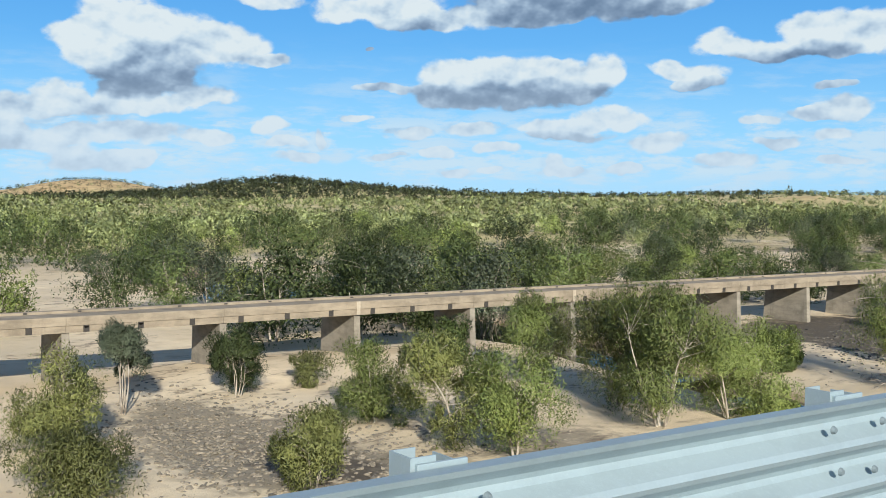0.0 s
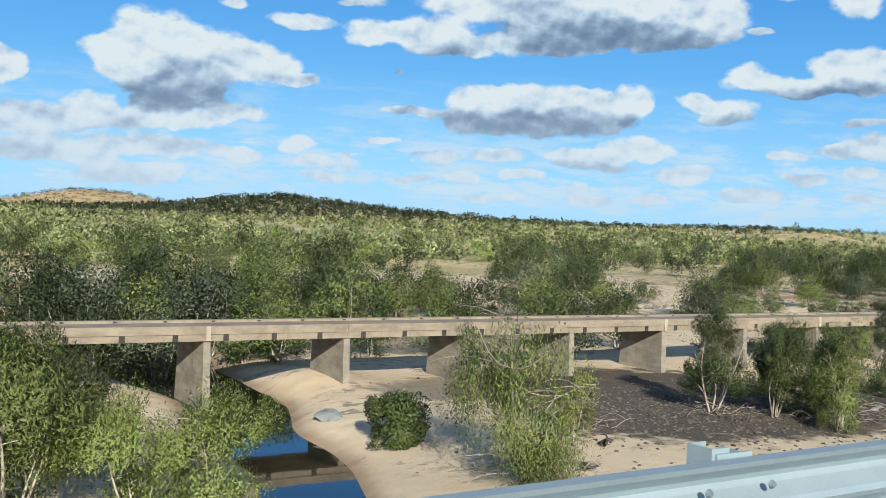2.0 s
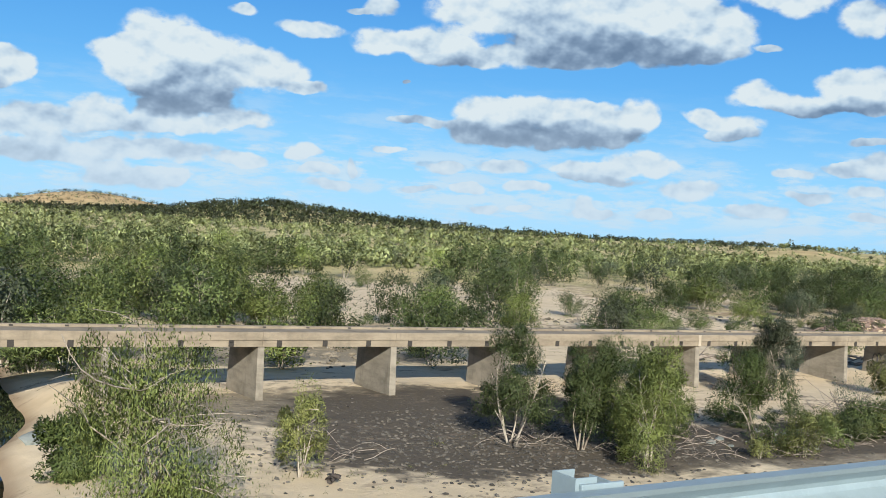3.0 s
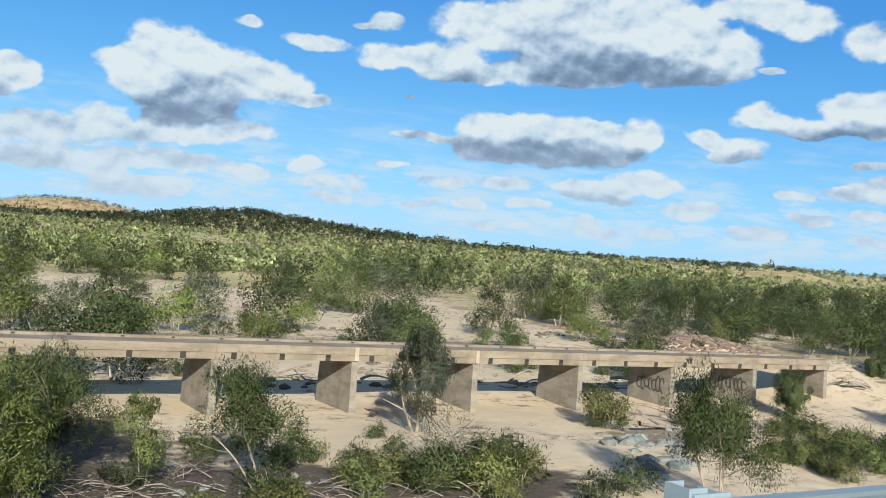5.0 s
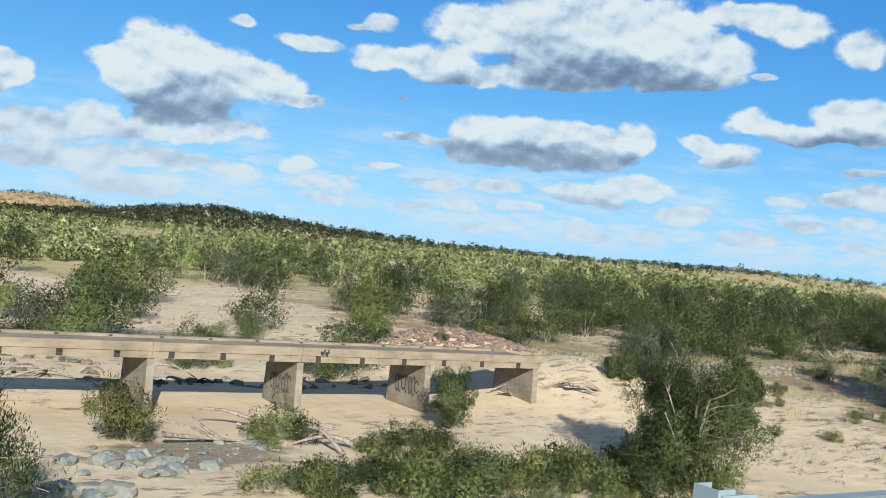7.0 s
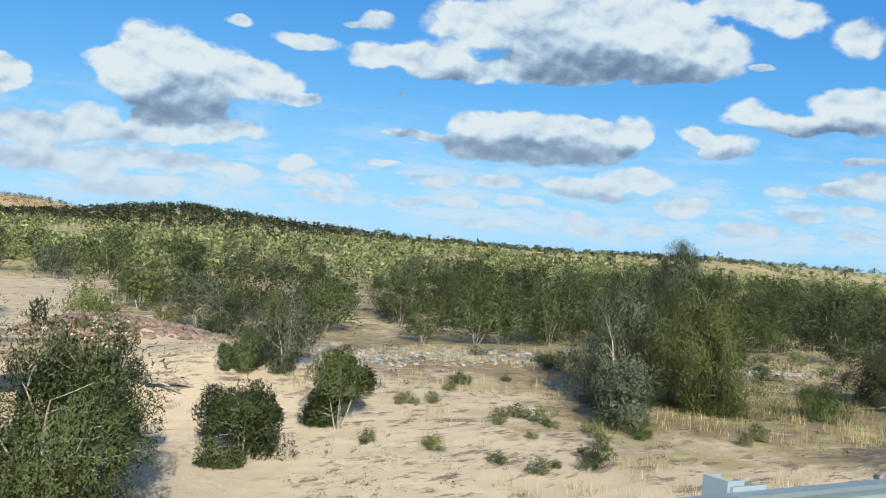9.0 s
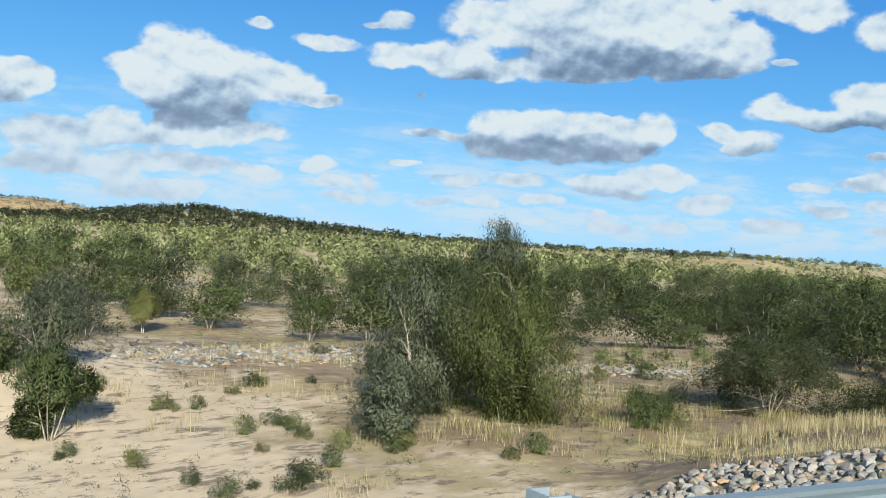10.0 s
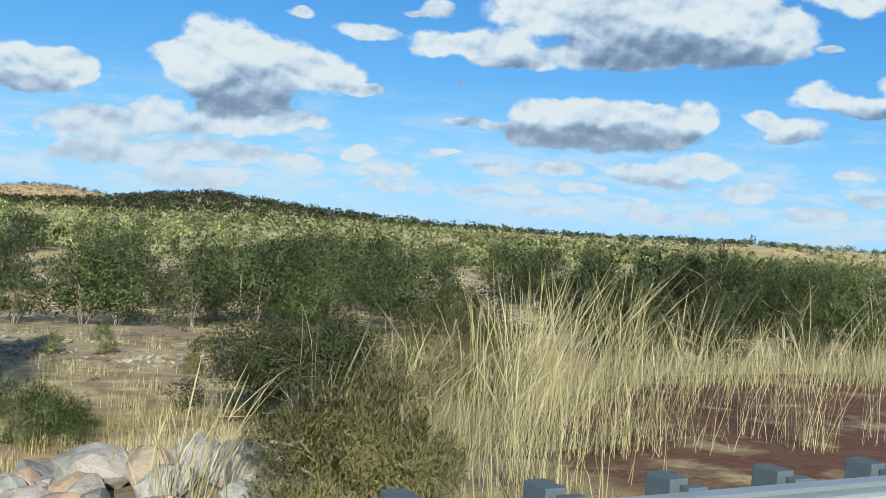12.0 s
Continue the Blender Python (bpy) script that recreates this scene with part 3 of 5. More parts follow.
def build_ground():
    xs = np.concatenate([-np.geomspace(2600, 30, 40), np.arange(-22, 262, 0.85), 262 + np.geomspace(1.5, 3600, 80)])
    ys = np.concatenate([-np.geomspace(1500, 20, 24), np.arange(-16, 4, 2.0), np.arange(4, 128, 0.85), 128 + np.geomspace(1.5, 4200, 110)])
    gx, gy = np.meshgrid(xs, ys)
    gz = height_at(gx, gy)
    w, h = len(xs), len(ys)
    i = np.arange(w * h).reshape(h, w)
    quads = np.stack([i[:-1, :-1], i[:-1, 1:], i[1:, 1:], i[1:, :-1]], -1).reshape(-1, 4)
    me = mesh_of("ground", np.stack([gx, gy, gz], -1).reshape(-1, 3), quads, M_GROUND, True)
    g, v, t, u = cover_at(gx.ravel(), gy.ravel())
    col = me.color_attributes.new("cover", "FLOAT_COLOR", "POINT")
    col.data.foreach_set("color", np.stack([g, v, t, u], -1).astype(np.float32).ravel())
    dark = me.attributes.new("silt", "FLOAT", "POINT")
    x, y = gx.ravel(), gy.ravel()
    silt = hump(x, y, 84, 46, 13, 7) + hump(x, y, 104, 44, 11, 5) + 0.8 * hump(x, y, 115, 42, 9, 4) + 0.8 * hump(x, y, 21.5, 40, 3, 5) + 0.9 * hump(x, y, 90, 58, 15, 10)
    dark.data.foreach_set("value", silt.astype(np.float32))
    return tagged(new("ground", me), "sandy dry river bed rising to a grassy bank and far hills", "ground", kind="structure")


build_ground()


def build_water():
    ys = np.arange(-20, 150, 2.0)
    verts = []
    for y in ys:
        c = float(channel(y))
        verts += [(c - 9, y, WATER), (c + 9, y, WATER)]
    faces = [(2 * i, 2 * i + 1, 2 * i + 3, 2 * i + 2) for i in range(len(ys) - 1)]
    tagged(new("water", mesh_of("water", verts, faces, M_WATER)), "dark still pool of water reflecting the sky", "water", kind="structure")


build_water()

# ---- the road that the camera travels, with its guard rail ----
v, f = extrude_profile([(-9.5, 11.42), (2.9, 11.42), (2.9, 10.4), (-9.5, 10.4)], -64, 300)
tagged(new("road", mesh_of("road", v, f, M_ASPHALT)), "grey asphalt road deck high over the river", "road", kind="structure")

RAIL_Y, RAIL_TOP = 2.42, 12.22
rail = thing("guard_rail", pose(0, 0, 0), "galvanised steel guard rail with ribbed beam on short posts", "guard rail")


def beam_profile():
    """The face of a three-ribbed beam, front then back."""
    front = []
    for i in range(25):
        s = i / 24
        front.append((RAIL_Y + 0.042 - 0.042 * math.cos(s * 6 * math.pi), RAIL_TOP - 0.506 * s))
    front = [(RAIL_Y + 0.075, RAIL_TOP - 0.004)] + front
    return front + [(y + 0.004, z) for y, z in reversed(front)]


for i in range(29):
    v, f = extrude_profile(beam_profile(), -18 + 8 * i, -10.3 + 8 * i + 0.3 - 0.004 * (i % 2))
    if i % 2:
        v = [(x, y + 0.005, z - 0.002) for x, y, z in v]
    part("beam", mesh_of("beam", v, f, M_STEEL, False), rail)


def post_mesh():
    bm = bmesh.new()
    block(bm, -0.045, 0.045, 0.10, 0.106, -1.0, 0.03)
    block(bm, -0.045, -0.039, 0.106, 0.21, -1.0, 0.03)
    block(bm, -0.045, 0.045, 0.21, 0.216, -1.0, 0.03)
    return bm


def bracket_mesh():
    bm = bmesh.new()
    block(bm, -0.03, 0.15, 0.085, 0.10, -0.36, 0.012, 0.003)
    block(bm, 0.10, 0.106, 0.10, 0.20, -0.3, 0.012)
    return bm


def bolt_mesh():
    bm = bmesh.new()
    bmesh.ops.create_cone(bm, cap_ends=True, segments=10, radius1=0.017, radius2=0.010, depth=0.014, matrix=Matrix.Rotation(radians(90), 4, "X"))
    return bm


def shared(bm, name, mat):
    me = bpy.data.meshes.new(name)
    bm.to_mesh(me)
    bm.free()
    me.materials.append(mat)
    return me


POST, BRACKET, BOLT = shared(post_mesh(), "post", M_STEEL), shared(bracket_mesh(), "bracket", M_STEEL), shared(bolt_mesh(), "bolt", M_BOLT)
# end posts and spacers take the steel that has the shadow coloured in
WOODPOST = shared(block(bmesh.new(), -0.04, 0.04, 0.13, 0.25, -1.0, 0.025, 0.005), "post", M_STEELSHADE)
SPACER = shared(block(bmesh.new(), 0.0, 0.085, 0.085, 0.128, -0.32, 0.005, 0.004), "spacer", M_STEELSHADE)
for i in range(110):
    x = -16.08 + 1.975 * i
    if x > 199:
        break
    p = part("post", POST, rail)
    p.location = (x, RAIL_Y, RAIL_TOP)
    part("bracket", BRACKET, p)
    for dx, dz in ((-0.16, -0.09), (0.16, -0.09), (-0.1, -0.26), (0.12, -0.28)):
        b = part("bolt", BOLT, p)
        b.location = (dx, -0.004 if dz > -0.2 else 0.0, dz)
for i in range(16):
    p = part("post", WOODPOST, rail, "guard rail post with car shadow in its dark grey")
    p.location = (199.9 + 0.5 * i, RAIL_Y, RAIL_TOP)
    part("spacer", SPACER, p)

# ---- the old low bridge ----
SPAN = 9.94
bridge = thing("old_bridge", pose(27.4, 63.95, 0, 0, 0, -0.87), "old low concrete road bridge with stained beams on wall piers", "bridge")
SECTION = [(0.00, 5.20), (0.00, 5.70), (0.03, 5.73), (0.40, 5.73), (0.43, 5.70), (0.43, 5.46), (2.6, 5.50), (4.55, 5.46), (4.55, 5.60), (4.60, 5.63),
           (5.00, 5.63), (5.03, 5.20), (4.95, 5.20), (4.95, 4.76), (4.3, 4.74), (4.3, 5.1), (0.75, 5.1), (0.75, 4.74), (0.09, 4.76), (0.07, 5.20)]


def span_mesh():
    v, f = extrude_profile(SECTION, 0.012, SPAN - 0.012)
    me = mesh_of("span", v, f, M_DECK)
    me.materials.append(M_ROAD)
    for poly in me.polygons:
        if poly.normal.z > 0.9 and 5.4 < poly.center.z < 5.6:
            poly.material_index = 1
    return me


def drain_mesh():
    bm = bmesh.new()
    block(bm, -0.18, 0.18, -0.05, 0.05, 4.78, 5.14, 0.03)
    bmesh.ops.create_cone(bm, cap_ends=True, segments=12, radius1=0.18, radius2=0.18, depth=0.13,
                          matrix=Matrix.Translation((0, 0.015, 5.17)) @ Matrix.Rotation(radians(90), 4, "X"))
    return bm


SPAN_MESH, DRAIN = span_mesh(), shared(drain_mesh(), "drain", M_HOLE)
STUD = shared(block(bmesh.new(), -0.12, 0.12, 4.53, 4.56, 5.49, 5.60, 0.01), "drain", M_HOLE)
COVER = shared(block(bmesh.new(), -0.15, 0.15, -0.03, 0.02, 4.78, 5.72, 0.01), "joint_cover", M_PALE)


def pier_mesh():
    bm = bmesh.new()
    block(bm, -0.23, 0.23, 0.2, 5.05, -1.5, 4.735, 0.02)
    for v in bm.verts:
        s = (4.735 - v.co.z) / 6.2
        v.co.y += (-0.35 if v.co.y < 2 else 0.35) * s
        v.co.x *= 1 + 0.25 * s
    return bm


PIER = shared(pier_mesh(), "pier", M_PIER)
for i in range(-6, 14):
    s = part("span", SPAN_MESH, bridge)
    s.location.x = SPAN * i
    for j in range(3):
        d = part("drain", DRAIN, s)
        d.location = (1.2 + SPAN / 3 * j, 0.085, 0)
        d = part("kerb_drain", STUD, s)
        d.location = (2.0 + SPAN / 3 * j, 0, 0)
for i in range(-5, 14):
    p = part("pier", PIER, bridge)
    p.location.x = SPAN * i
    if i in (1, 10, 9, 3, 7):
        c = part("joint_cover", COVER, p, "pale concrete joint cover")
        c.location.x = 0.0


def scrawl(name, owner, turn, at, size, seed):
    """Looped strokes of paint that spell nothing."""
    rng = np.random.default_rng(seed)
    items = []
    for j in range(7):
        cx = (j - 3) * size * 0.34
        a = np.linspace(0.3, 5.6 + rng.uniform(-0.8, 0.6), 11)
        px = cx + np.cos(a) * size * 0.17 * rng.uniform(0.7, 1.2) + a * 0.01
        pz = np.sin(a) * size * 0.42 * rng.uniform(0.7, 1.15) + rng.uniform(-0.1, 0.1)
        items.append(tube(np.stack([px, 0 * px, pz], -1), np.full(11, 0.05), 4))
    me = tubes_mesh(name, items, M_TAG)
    for v in me.vertices:
        v.co.y *= 0.12
    ob = part(name, me, owner, "dark sprayed scrawl")
    ob.location, ob.rotation_euler = at, turn


for i in (12, 13):
    owner = [o for o in bridge.children if o.name.startswith("pier")][i + 5]
    scrawl("graffiti", owner, (0, 0, radians(-90)), (-0.305, 2.4, 3.1), 1.35, i)
owner = [o for o in bridge.children if o.name.startswith("span")][18]
scrawl("graffiti", owner, (0, 0, 0), (1.6, -0.012, 5.44), 0.26, 5)

abutment = part("abutment", pier_mesh(), bridge, "concrete end wall of the bridge", M_PIER)
abutment.location.x = SPAN * 14 - 0.32
wing = bmesh.new()
block(wing, 0.2, 5.2, -0.05, 0.3, -1.0, 2.2, 0.03)
for v in wing.verts:
    if v.co.x > 3 and v.co.z > 0:
        v.co.z -= 0.5
        v.co.y -= 0.6
part("wing_wall", wing, bridge, "low sloping concrete wing wall at the bridge end", M_PALE).location.x = SPAN * 14 - 0.1

# ---- rocks ----


def rock_mesh(name, seed, mat, squash=0.78, cuts=17, fine=2):
    rng = np.random.default_rng(seed)
    bm = bmesh.new()
    bmesh.ops.create_icosphere(bm, subdivisions=fine, radius=0.62)
    for v in bm.verts:
        v.co *= 1 + 0.25 * (noise.noise(v.co * 1.7 + Vector((seed * 3.1, 0, 0))))
    for i in range(cuts):
        n = Vector(rng.normal(size=3)).normalized()
        d = rng.uniform(0.29, 0.5)
        for v in bm.verts:
            s = v.co.dot(n) - d
            if s > 0:
                v.co -= n * s
    for v in bm.verts:
        v.co.z *= squash
        v.co.x *= 1.15
    bmesh.ops.dissolve_limit(bm, angle_limit=radians(6), verts=bm.verts, edges=bm.edges)
    bmesh.ops.triangulate(bm, faces=bm.faces)
    return shared(bm, name, mat)


def spin(rng, x, y, z, size, tilt=0.5):
    e = Euler((rng.uniform(-tilt, tilt), rng.uniform(-tilt, tilt), rng.uniform(0, 6.28)))
    return Matrix.LocRotScale((x, y, z), e, Vector((size * rng.uniform(0.8, 1.25), size * rng.uniform(0.8, 1.2), size * rng.uniform(0.8, 1.15))))


def merged(name, meshes, poses, mat):
    """Many rocks in one mesh."""
    vs, fs, at = [], [], 0
    data = []
    for me in meshes:
        co = np.empty(len(me.vertices) * 3)
        me.vertices.foreach_get("co", co)
        data.append((co.reshape(-1, 3), [tuple(p.vertices) for p in me.polygons]))
    for i, m in enumerate(poses):
        co, faces = data[i % len(data)]
        a = np.array(m)
        vs.append(co @ a[:3, :3].T + a[:3, 3])
        fs += [tuple(j + at for j in f) for f in faces]
        at += len(co)
    return mesh_of(name, np.concatenate(vs), fs, mat)


def riprap_here(x, y):
    return x < 201.5 + 0.62 * (y - 6) and 3.4 < y < 16.5 + 12.5 * step(200.5, 195.5, x) + 0.8 * math.sin(x * 0.9) and x > 190 + 0.8 * math.sin(y)


def build_riprap():
    rng = np.random.default_rng(4)
    owner = thing("riprap", pose(198, 12, 9.5), "sloping batter of loose quarried rocks beside the road", "rock batter")
    meshes = [rock_mesh("rock", 20 + i, M_ROCK) for i in range(10)]
    spots = []
    for i in range(12000):
        x, y = rng.uniform(176, 216), rng.uniform(3.6, 28.5)
        if not riprap_here(x, y):
            continue
        size = rng.uniform(0.2, 0.46) if y < 14 else rng.uniform(0.24, 0.48)
        if all((x - a) ** 2 + (y - b) ** 2 > (0.31 * (size + s)) ** 2 for a, b, s in spots):
            spots.append((x, y, size))
    near = [s for s in spots if s[0] > 193 and s[1] < 26]
    near = sorted(near, key=lambda s: s[1])[:290]
    base = Matrix.Translation(owner.location).inverted()
    for i, (x, y, size) in enumerate(near):
        ob = part("rock", meshes[i % 10], owner)
        ob.matrix_local = base @ spin(rng, x, y, level(x, y) + 0.12 * size, size)
    chosen = set(near)
    poses = [base @ spin(rng, x, y, level(x, y) + 0.10 * s, s) for x, y, s in spots if (x, y, s) not in chosen]
    if poses:
        tagged(part("rock_fill", merged("rock_fill", meshes, poses, M_ROCK), owner), kind="stuff")
    # a few big blocks at the crest
    for x, y, size in ((200.9, 4.9, 0.4), (199.7, 5.8, 0.5), (200.3, 7.6, 0.45), (201.2, 9.6, 0.5)):
        ob = part("rock", meshes[int(x * 7) % 10], owner)
        ob.matrix_local = base @ spin(rng, x, y, level(x, y) + 0.2 * size, size, 0.2)


build_riprap()


def build_boulders():
    rng = np.random.default_rng(8)
    meshes = [rock_mesh("boulder", 60 + i, M_GREYROCK, 0.55) for i in range(5)]
    n = 0
    for cx, cy, r, count, big in ((132.5, 50.0, 3.2, 34, 1.15), (128.2, 44.6, 1.8, 12, 1.3), (139, 53, 2.5, 14, 0.8), (104, 44, 5, 16, 0.6), (190, 72, 9, 26, 0.7), (62.0, 55.5, 0.5, 1, 1.6), (47.5, 62, 2.0, 4, 1.0)):
        for i in range(count):
            x, y, size = cx + rng.normal() * r * 0.6, cy + rng.normal() * r * 0.45, big * rng.uniform(0.4, 1.25)
            ob = new("boulder", meshes[n % 5])
            ob.matrix_world = spin(rng, x, y, max(level(x, y), WATER - 0.1) + 0.08 * size, size, 0.25)
            tagged(ob, "smooth grey boulder lying on the river sand", "boulder", "boulders in the river bed")
            n += 1
    small = [rock_mesh("stone", 80 + i, M_PEBBLE, 0.5, 5, 1) for i in range(6)]
    poses = []
    xs, ys = rng.uniform(0, 240, size=17000), rng.uniform(30, 108, size=17000)
    for x, y, v in zip(xs, ys, cover_at(xs, ys)[1]):
        if rng.uniform() < float(v) - 0.25 and not (72 < x < 122 and y < 68):
            s = rng.uniform(0.10, 0.34) * (1.4 if y > 65 else 1.0)
            poses.append(spin(rng, x, y, level(x, y) + 0.02, s))
    for i in range(2600):
        x, y = 21 + rng.normal() * 3.6, 45 + rng.normal() * 7.0
        poses.append(spin(rng, x, y, level(x, y) + 0.01, rng.uniform(0.10, 0.30)))
    for i in range(1500):
        x, y = rng.uniform(90, 196), rng.uniform(71, 122)
        if vnoise(x, y, 12, 73) > 0.6:
            poses.append(spin(rng, x, y, level(x, y) + 0.05, rng.uniform(0.3, 1.1)))
    tagged(new("river_stones", merged("river_stones", small, poses, M_PEBBLE)), "scattered cobbles on the gravel bars", "stones", kind="stuff")
    poses = []
    for i in range(2600):
        x, y = 86 + rng.normal() * 8, 47.5 + rng.normal() * 5.0
        poses.append(spin(rng, x, y, level(x, y) + 0.01, rng.uniform(0.10, 0.28)))
    tagged(new("dark_gravel", merged("dark_gravel", small, poses, M_DARKSTONE)), "dark grey cobbles on the gravel bar", "stones", kind="stuff")
    poses = []
    for cx, cy, sx, sy, count in ((195, 71, 8, 2.6, 700), (226, 62, 7, 1.6, 320), (207, 66, 5, 1.5, 160)):
        for i in range(count):
            x, y = cx + rng.normal() * sx, cy + rng.normal() * sy
            poses.append(spin(rng, x, y, level(x, y) + 0.03, rng.uniform(0.18, 0.55)))
    tagged(new("stone_band", merged("stone_band", small, poses, M_ROCK)), "band of broken grey stones across the grassy bank", "stones", kind="stuff")
    poses = []
    for i in range(900):
        a, r = rng.uniform(0, 6.28), rng.uniform() ** 0.5
        x, y = 173 + math.cos(a) * r * 12, 85.5 + math.sin(a) * r * 6
        poses.append(spin(rng, x, y, level(x, y) + 0.1, rng.uniform(0.35, 0.9)))
    tagged(new("rubble_heap", merged("rubble_heap", meshes, poses, M_REDROCK)), "heap of reddish broken rock on the far bank", "rubble", kind="stuff")


build_boulders()

# ---- trees ----


def bend(a, b, rng, sag=0.12, n=5):
    a, b = np.asarray(a, float), np.asarray(b, float)
    t = np.linspace(0, 1, n)[:, None]
    path = a + (b - a) * t
    wob = rng.normal(size=3) * np.linalg.norm(b - a) * sag
    return path + np.sin(t * np.pi) * wob + np.array((0, 0, 1)) * np.sin(t * np.pi) * np.linalg.norm(b - a) * 0.06


def grow(rng, h, w, stems=3, bare=0.25, clumps=85, leaves=280, leaf=0.16, droop=0.5, spread=0.5, lean=0.0, thick=1.0, bare_limbs=0, lumps=9, every=2, sides=5, zlo=0.12, zhi=0.92):
    """Wood tubes and leaf rows for one tree that stands at the origin."""
    wood, tips = [], []
    top = h * 0.93
    # the crown is a few overlapping masses of uneven size
    masses = []
    for i in range(lumps):
        a = 6.28 * (i + rng.uniform(-0.3, 0.3)) / lumps
        r = rng.uniform(0.15, 0.75)
        z = h * (bare + (1 - bare) * rng.uniform(zlo, zhi) * (1 - 0.5 * r * r))
        masses.append((np.array((math.cos(a) * r * w * 0.5 + lean * z / h, math.sin(a) * r * w * 0.5, z)), w * rng.uniform(0.14, 0.30), min(h * (1 - bare) * rng.uniform(0.14, 0.28), w * 0.3)))
    masses.append((np.array((lean * 0.85 + rng.normal() * 0.06 * w, rng.normal() * 0.06 * w, h * 0.81)), w * 0.22, h * 0.18))
    centres = []
    for i in range(clumps):
        c, rx, rz = masses[rng.integers(len(masses))]
        d = rng.normal(size=3)
        d = d / np.linalg.norm(d) * rng.uniform(0.2, 1.15) ** 0.5
        q = c + d * (rx, rx, rz)
        q[2] = np.clip(q[2], h * bare * 0.55 + 0.1, h)
        centres.append(q)
    centres = np.array(centres)
    stem_points = []
    for i in range(stems):
        a = 6.28 * i / stems + rng.uniform(-0.5, 0.5)
        foot = np.array((math.cos(a), math.sin(a), 0)) * 0.06 * h * (0.3 if stems == 1 else 0.6) * rng.uniform(0.4, 1)
        foot[2] = -0.25
        out = w * 0.5 * spread * rng.uniform(0.4, 1.0)
        end = np.array((math.cos(a) * out + lean, math.sin(a) * out, top * rng.uniform(0.5, 0.82)))
        path = bend(foot, end, rng, 0.06, 9)
        r0 = 0.020 * h * thick / stems ** 0.35 * rng.uniform(0.75, 1.15)
        wood.append(tube(path, np.linspace(r0, r0 * 0.22, 9), sides + 2))
        stem_points += [(p, r0 * (1 - 0.75 * j / 8)) for j, p in enumerate(path) if j >= 2]
    sp = np.array([p for p, r in stem_points])
    for i, c in enumerate(centres):
        if i % every and clumps > 30:
            continue
        below = sp[:, 2] < c[2] - 0.05 * h
        d = np.linalg.norm(sp - c, axis=1) + np.where(below, 0, 50)
        j = int(np.argmin(d))
        r = stem_points[j][1] * 0.5
        wood.append(tube(bend(sp[j], c, rng, 0.1, 5), np.linspace(r, 0.012, 5), sides))
    for i in range(bare_limbs):
        p, r = stem_points[rng.integers(len(stem_points))]
        a = rng.uniform(0, 6.28)
        e = p + np.array((math.cos(a), math.sin(a), rng.uniform(-0.3, 0.7))) * w * rng.uniform(0.35, 0.62)
        wood.append(tube(bend(p, e, rng, 0.12, 6), np.linspace(r * 0.7, 0.015, 6), 5))
    # leaves hang round the clumps
    cr = w * 0.215 * (50 / clumps) ** 0.33
    idx = np.repeat(np.arange(clumps), leaves)
    n = len(idx)
    off = rng.normal(size=(n, 3))
    off *= (rng.uniform(0.3, 1.0, size=n) ** 0.45 / np.linalg.norm(off, axis=1))[:, None] * np.array((cr * 0.85, cr * 0.85, cr * 0.9))
    off *= (rng.uniform(0.35, 1.3, size=clumps))[idx][:, None]
    off[:, 2] -= droop * rng.uniform(0, 1, size=n) ** 2 * cr * 0.9
    pts = centres[idx] + off
    pts[:, 2] = np.maximum(pts[:, 2], 0.05)
    axes = rng.normal(size=(n, 3)) * 0.75
    axes[:, 2] -= droop * 1.2
    size = leaf * rng.uniform(0.6, 1.4, size=n)
    ways = (pts - centres[idx]) / cr * 0.5 + (pts - np.array((lean * 0.6, 0, h * 0.45))) / (w * 0.5) * 0.6 + np.array((0, 0, 0.25))
    return wood, pts, axes, size, ways


def make_tree(name, label, x, y, h, w, mat, seed, category="tree", group="", barkmat=None, slim=0.36, turn=None, **how):
    rng = np.random.default_rng(seed)
    if w > 5.5:
        how["leaf"] = how.get("leaf", 0.175) * 1.08
        how["leaves"] = int(how.get("leaves", 280) * 1.3)
    if category == "shrub" and w > 2.5:
        how["leaf"] = how.get("leaf", 0.175) * 1.2
    wood, pts, axes, size, ways = grow(rng, h, w, **how)
    owner = thing(name, pose(x, y, level(x, y), 0, 0, math.degrees(seed * 1.7) % 360 if turn is None else turn), label, category, group)
    part("trunk", tubes_mesh("trunk", wood, barkmat or M_BARK), owner)
    part("crown" if category != "shrub" else "foliage", leaf_mesh("crown", pts, axes, size, size * slim, rng, mat, ways), owner)
    return owner


GUM = "pale-trunked gum tree with drooping olive leaves on river sand"
# near trees between the two bridges, from the start of the drive
make_tree("gum_tree", "bushy yellow-green gum tree on river sand", 13.1, 48.9, 4.6, 5.0, M_LEAF_OLIVE, 1, stems=5, bare=0.08)
make_tree("gum_tree", "low spreading yellow-green gum sapling on sand", 11.3, 41.0, 2.6, 5.2, M_LEAF_OLIVE, 2, stems=6, bare=0.02, thick=0.6)
make_tree("gum_tree", "slender gum tree with a bundle of white trunks", 18.0, 55.5, 5.2, 3.0, M_LEAF_GREY, 3, stems=6, bare=0.42, spread=0.45, thick=1.3)
make_tree("gum_tree", "small dark green gum tree on the sand", 25.1, 56.7, 4.1, 3.1, M_LEAF_DARK, 4, stems=4, bare=0.12)
make_tree("gum_tree", "small pale-trunked olive gum tree on gravel", 19.4, 36.6, 3.3, 3.8, M_LEAF_OLIVE, 5, stems=4, bare=0.15)
make_tree("gum_tree", GUM, 28.0, 46.2, 4.4, 4.9, M_LEAF, 6, stems=3, bare=0.12, lean=-0.8, turn=0)
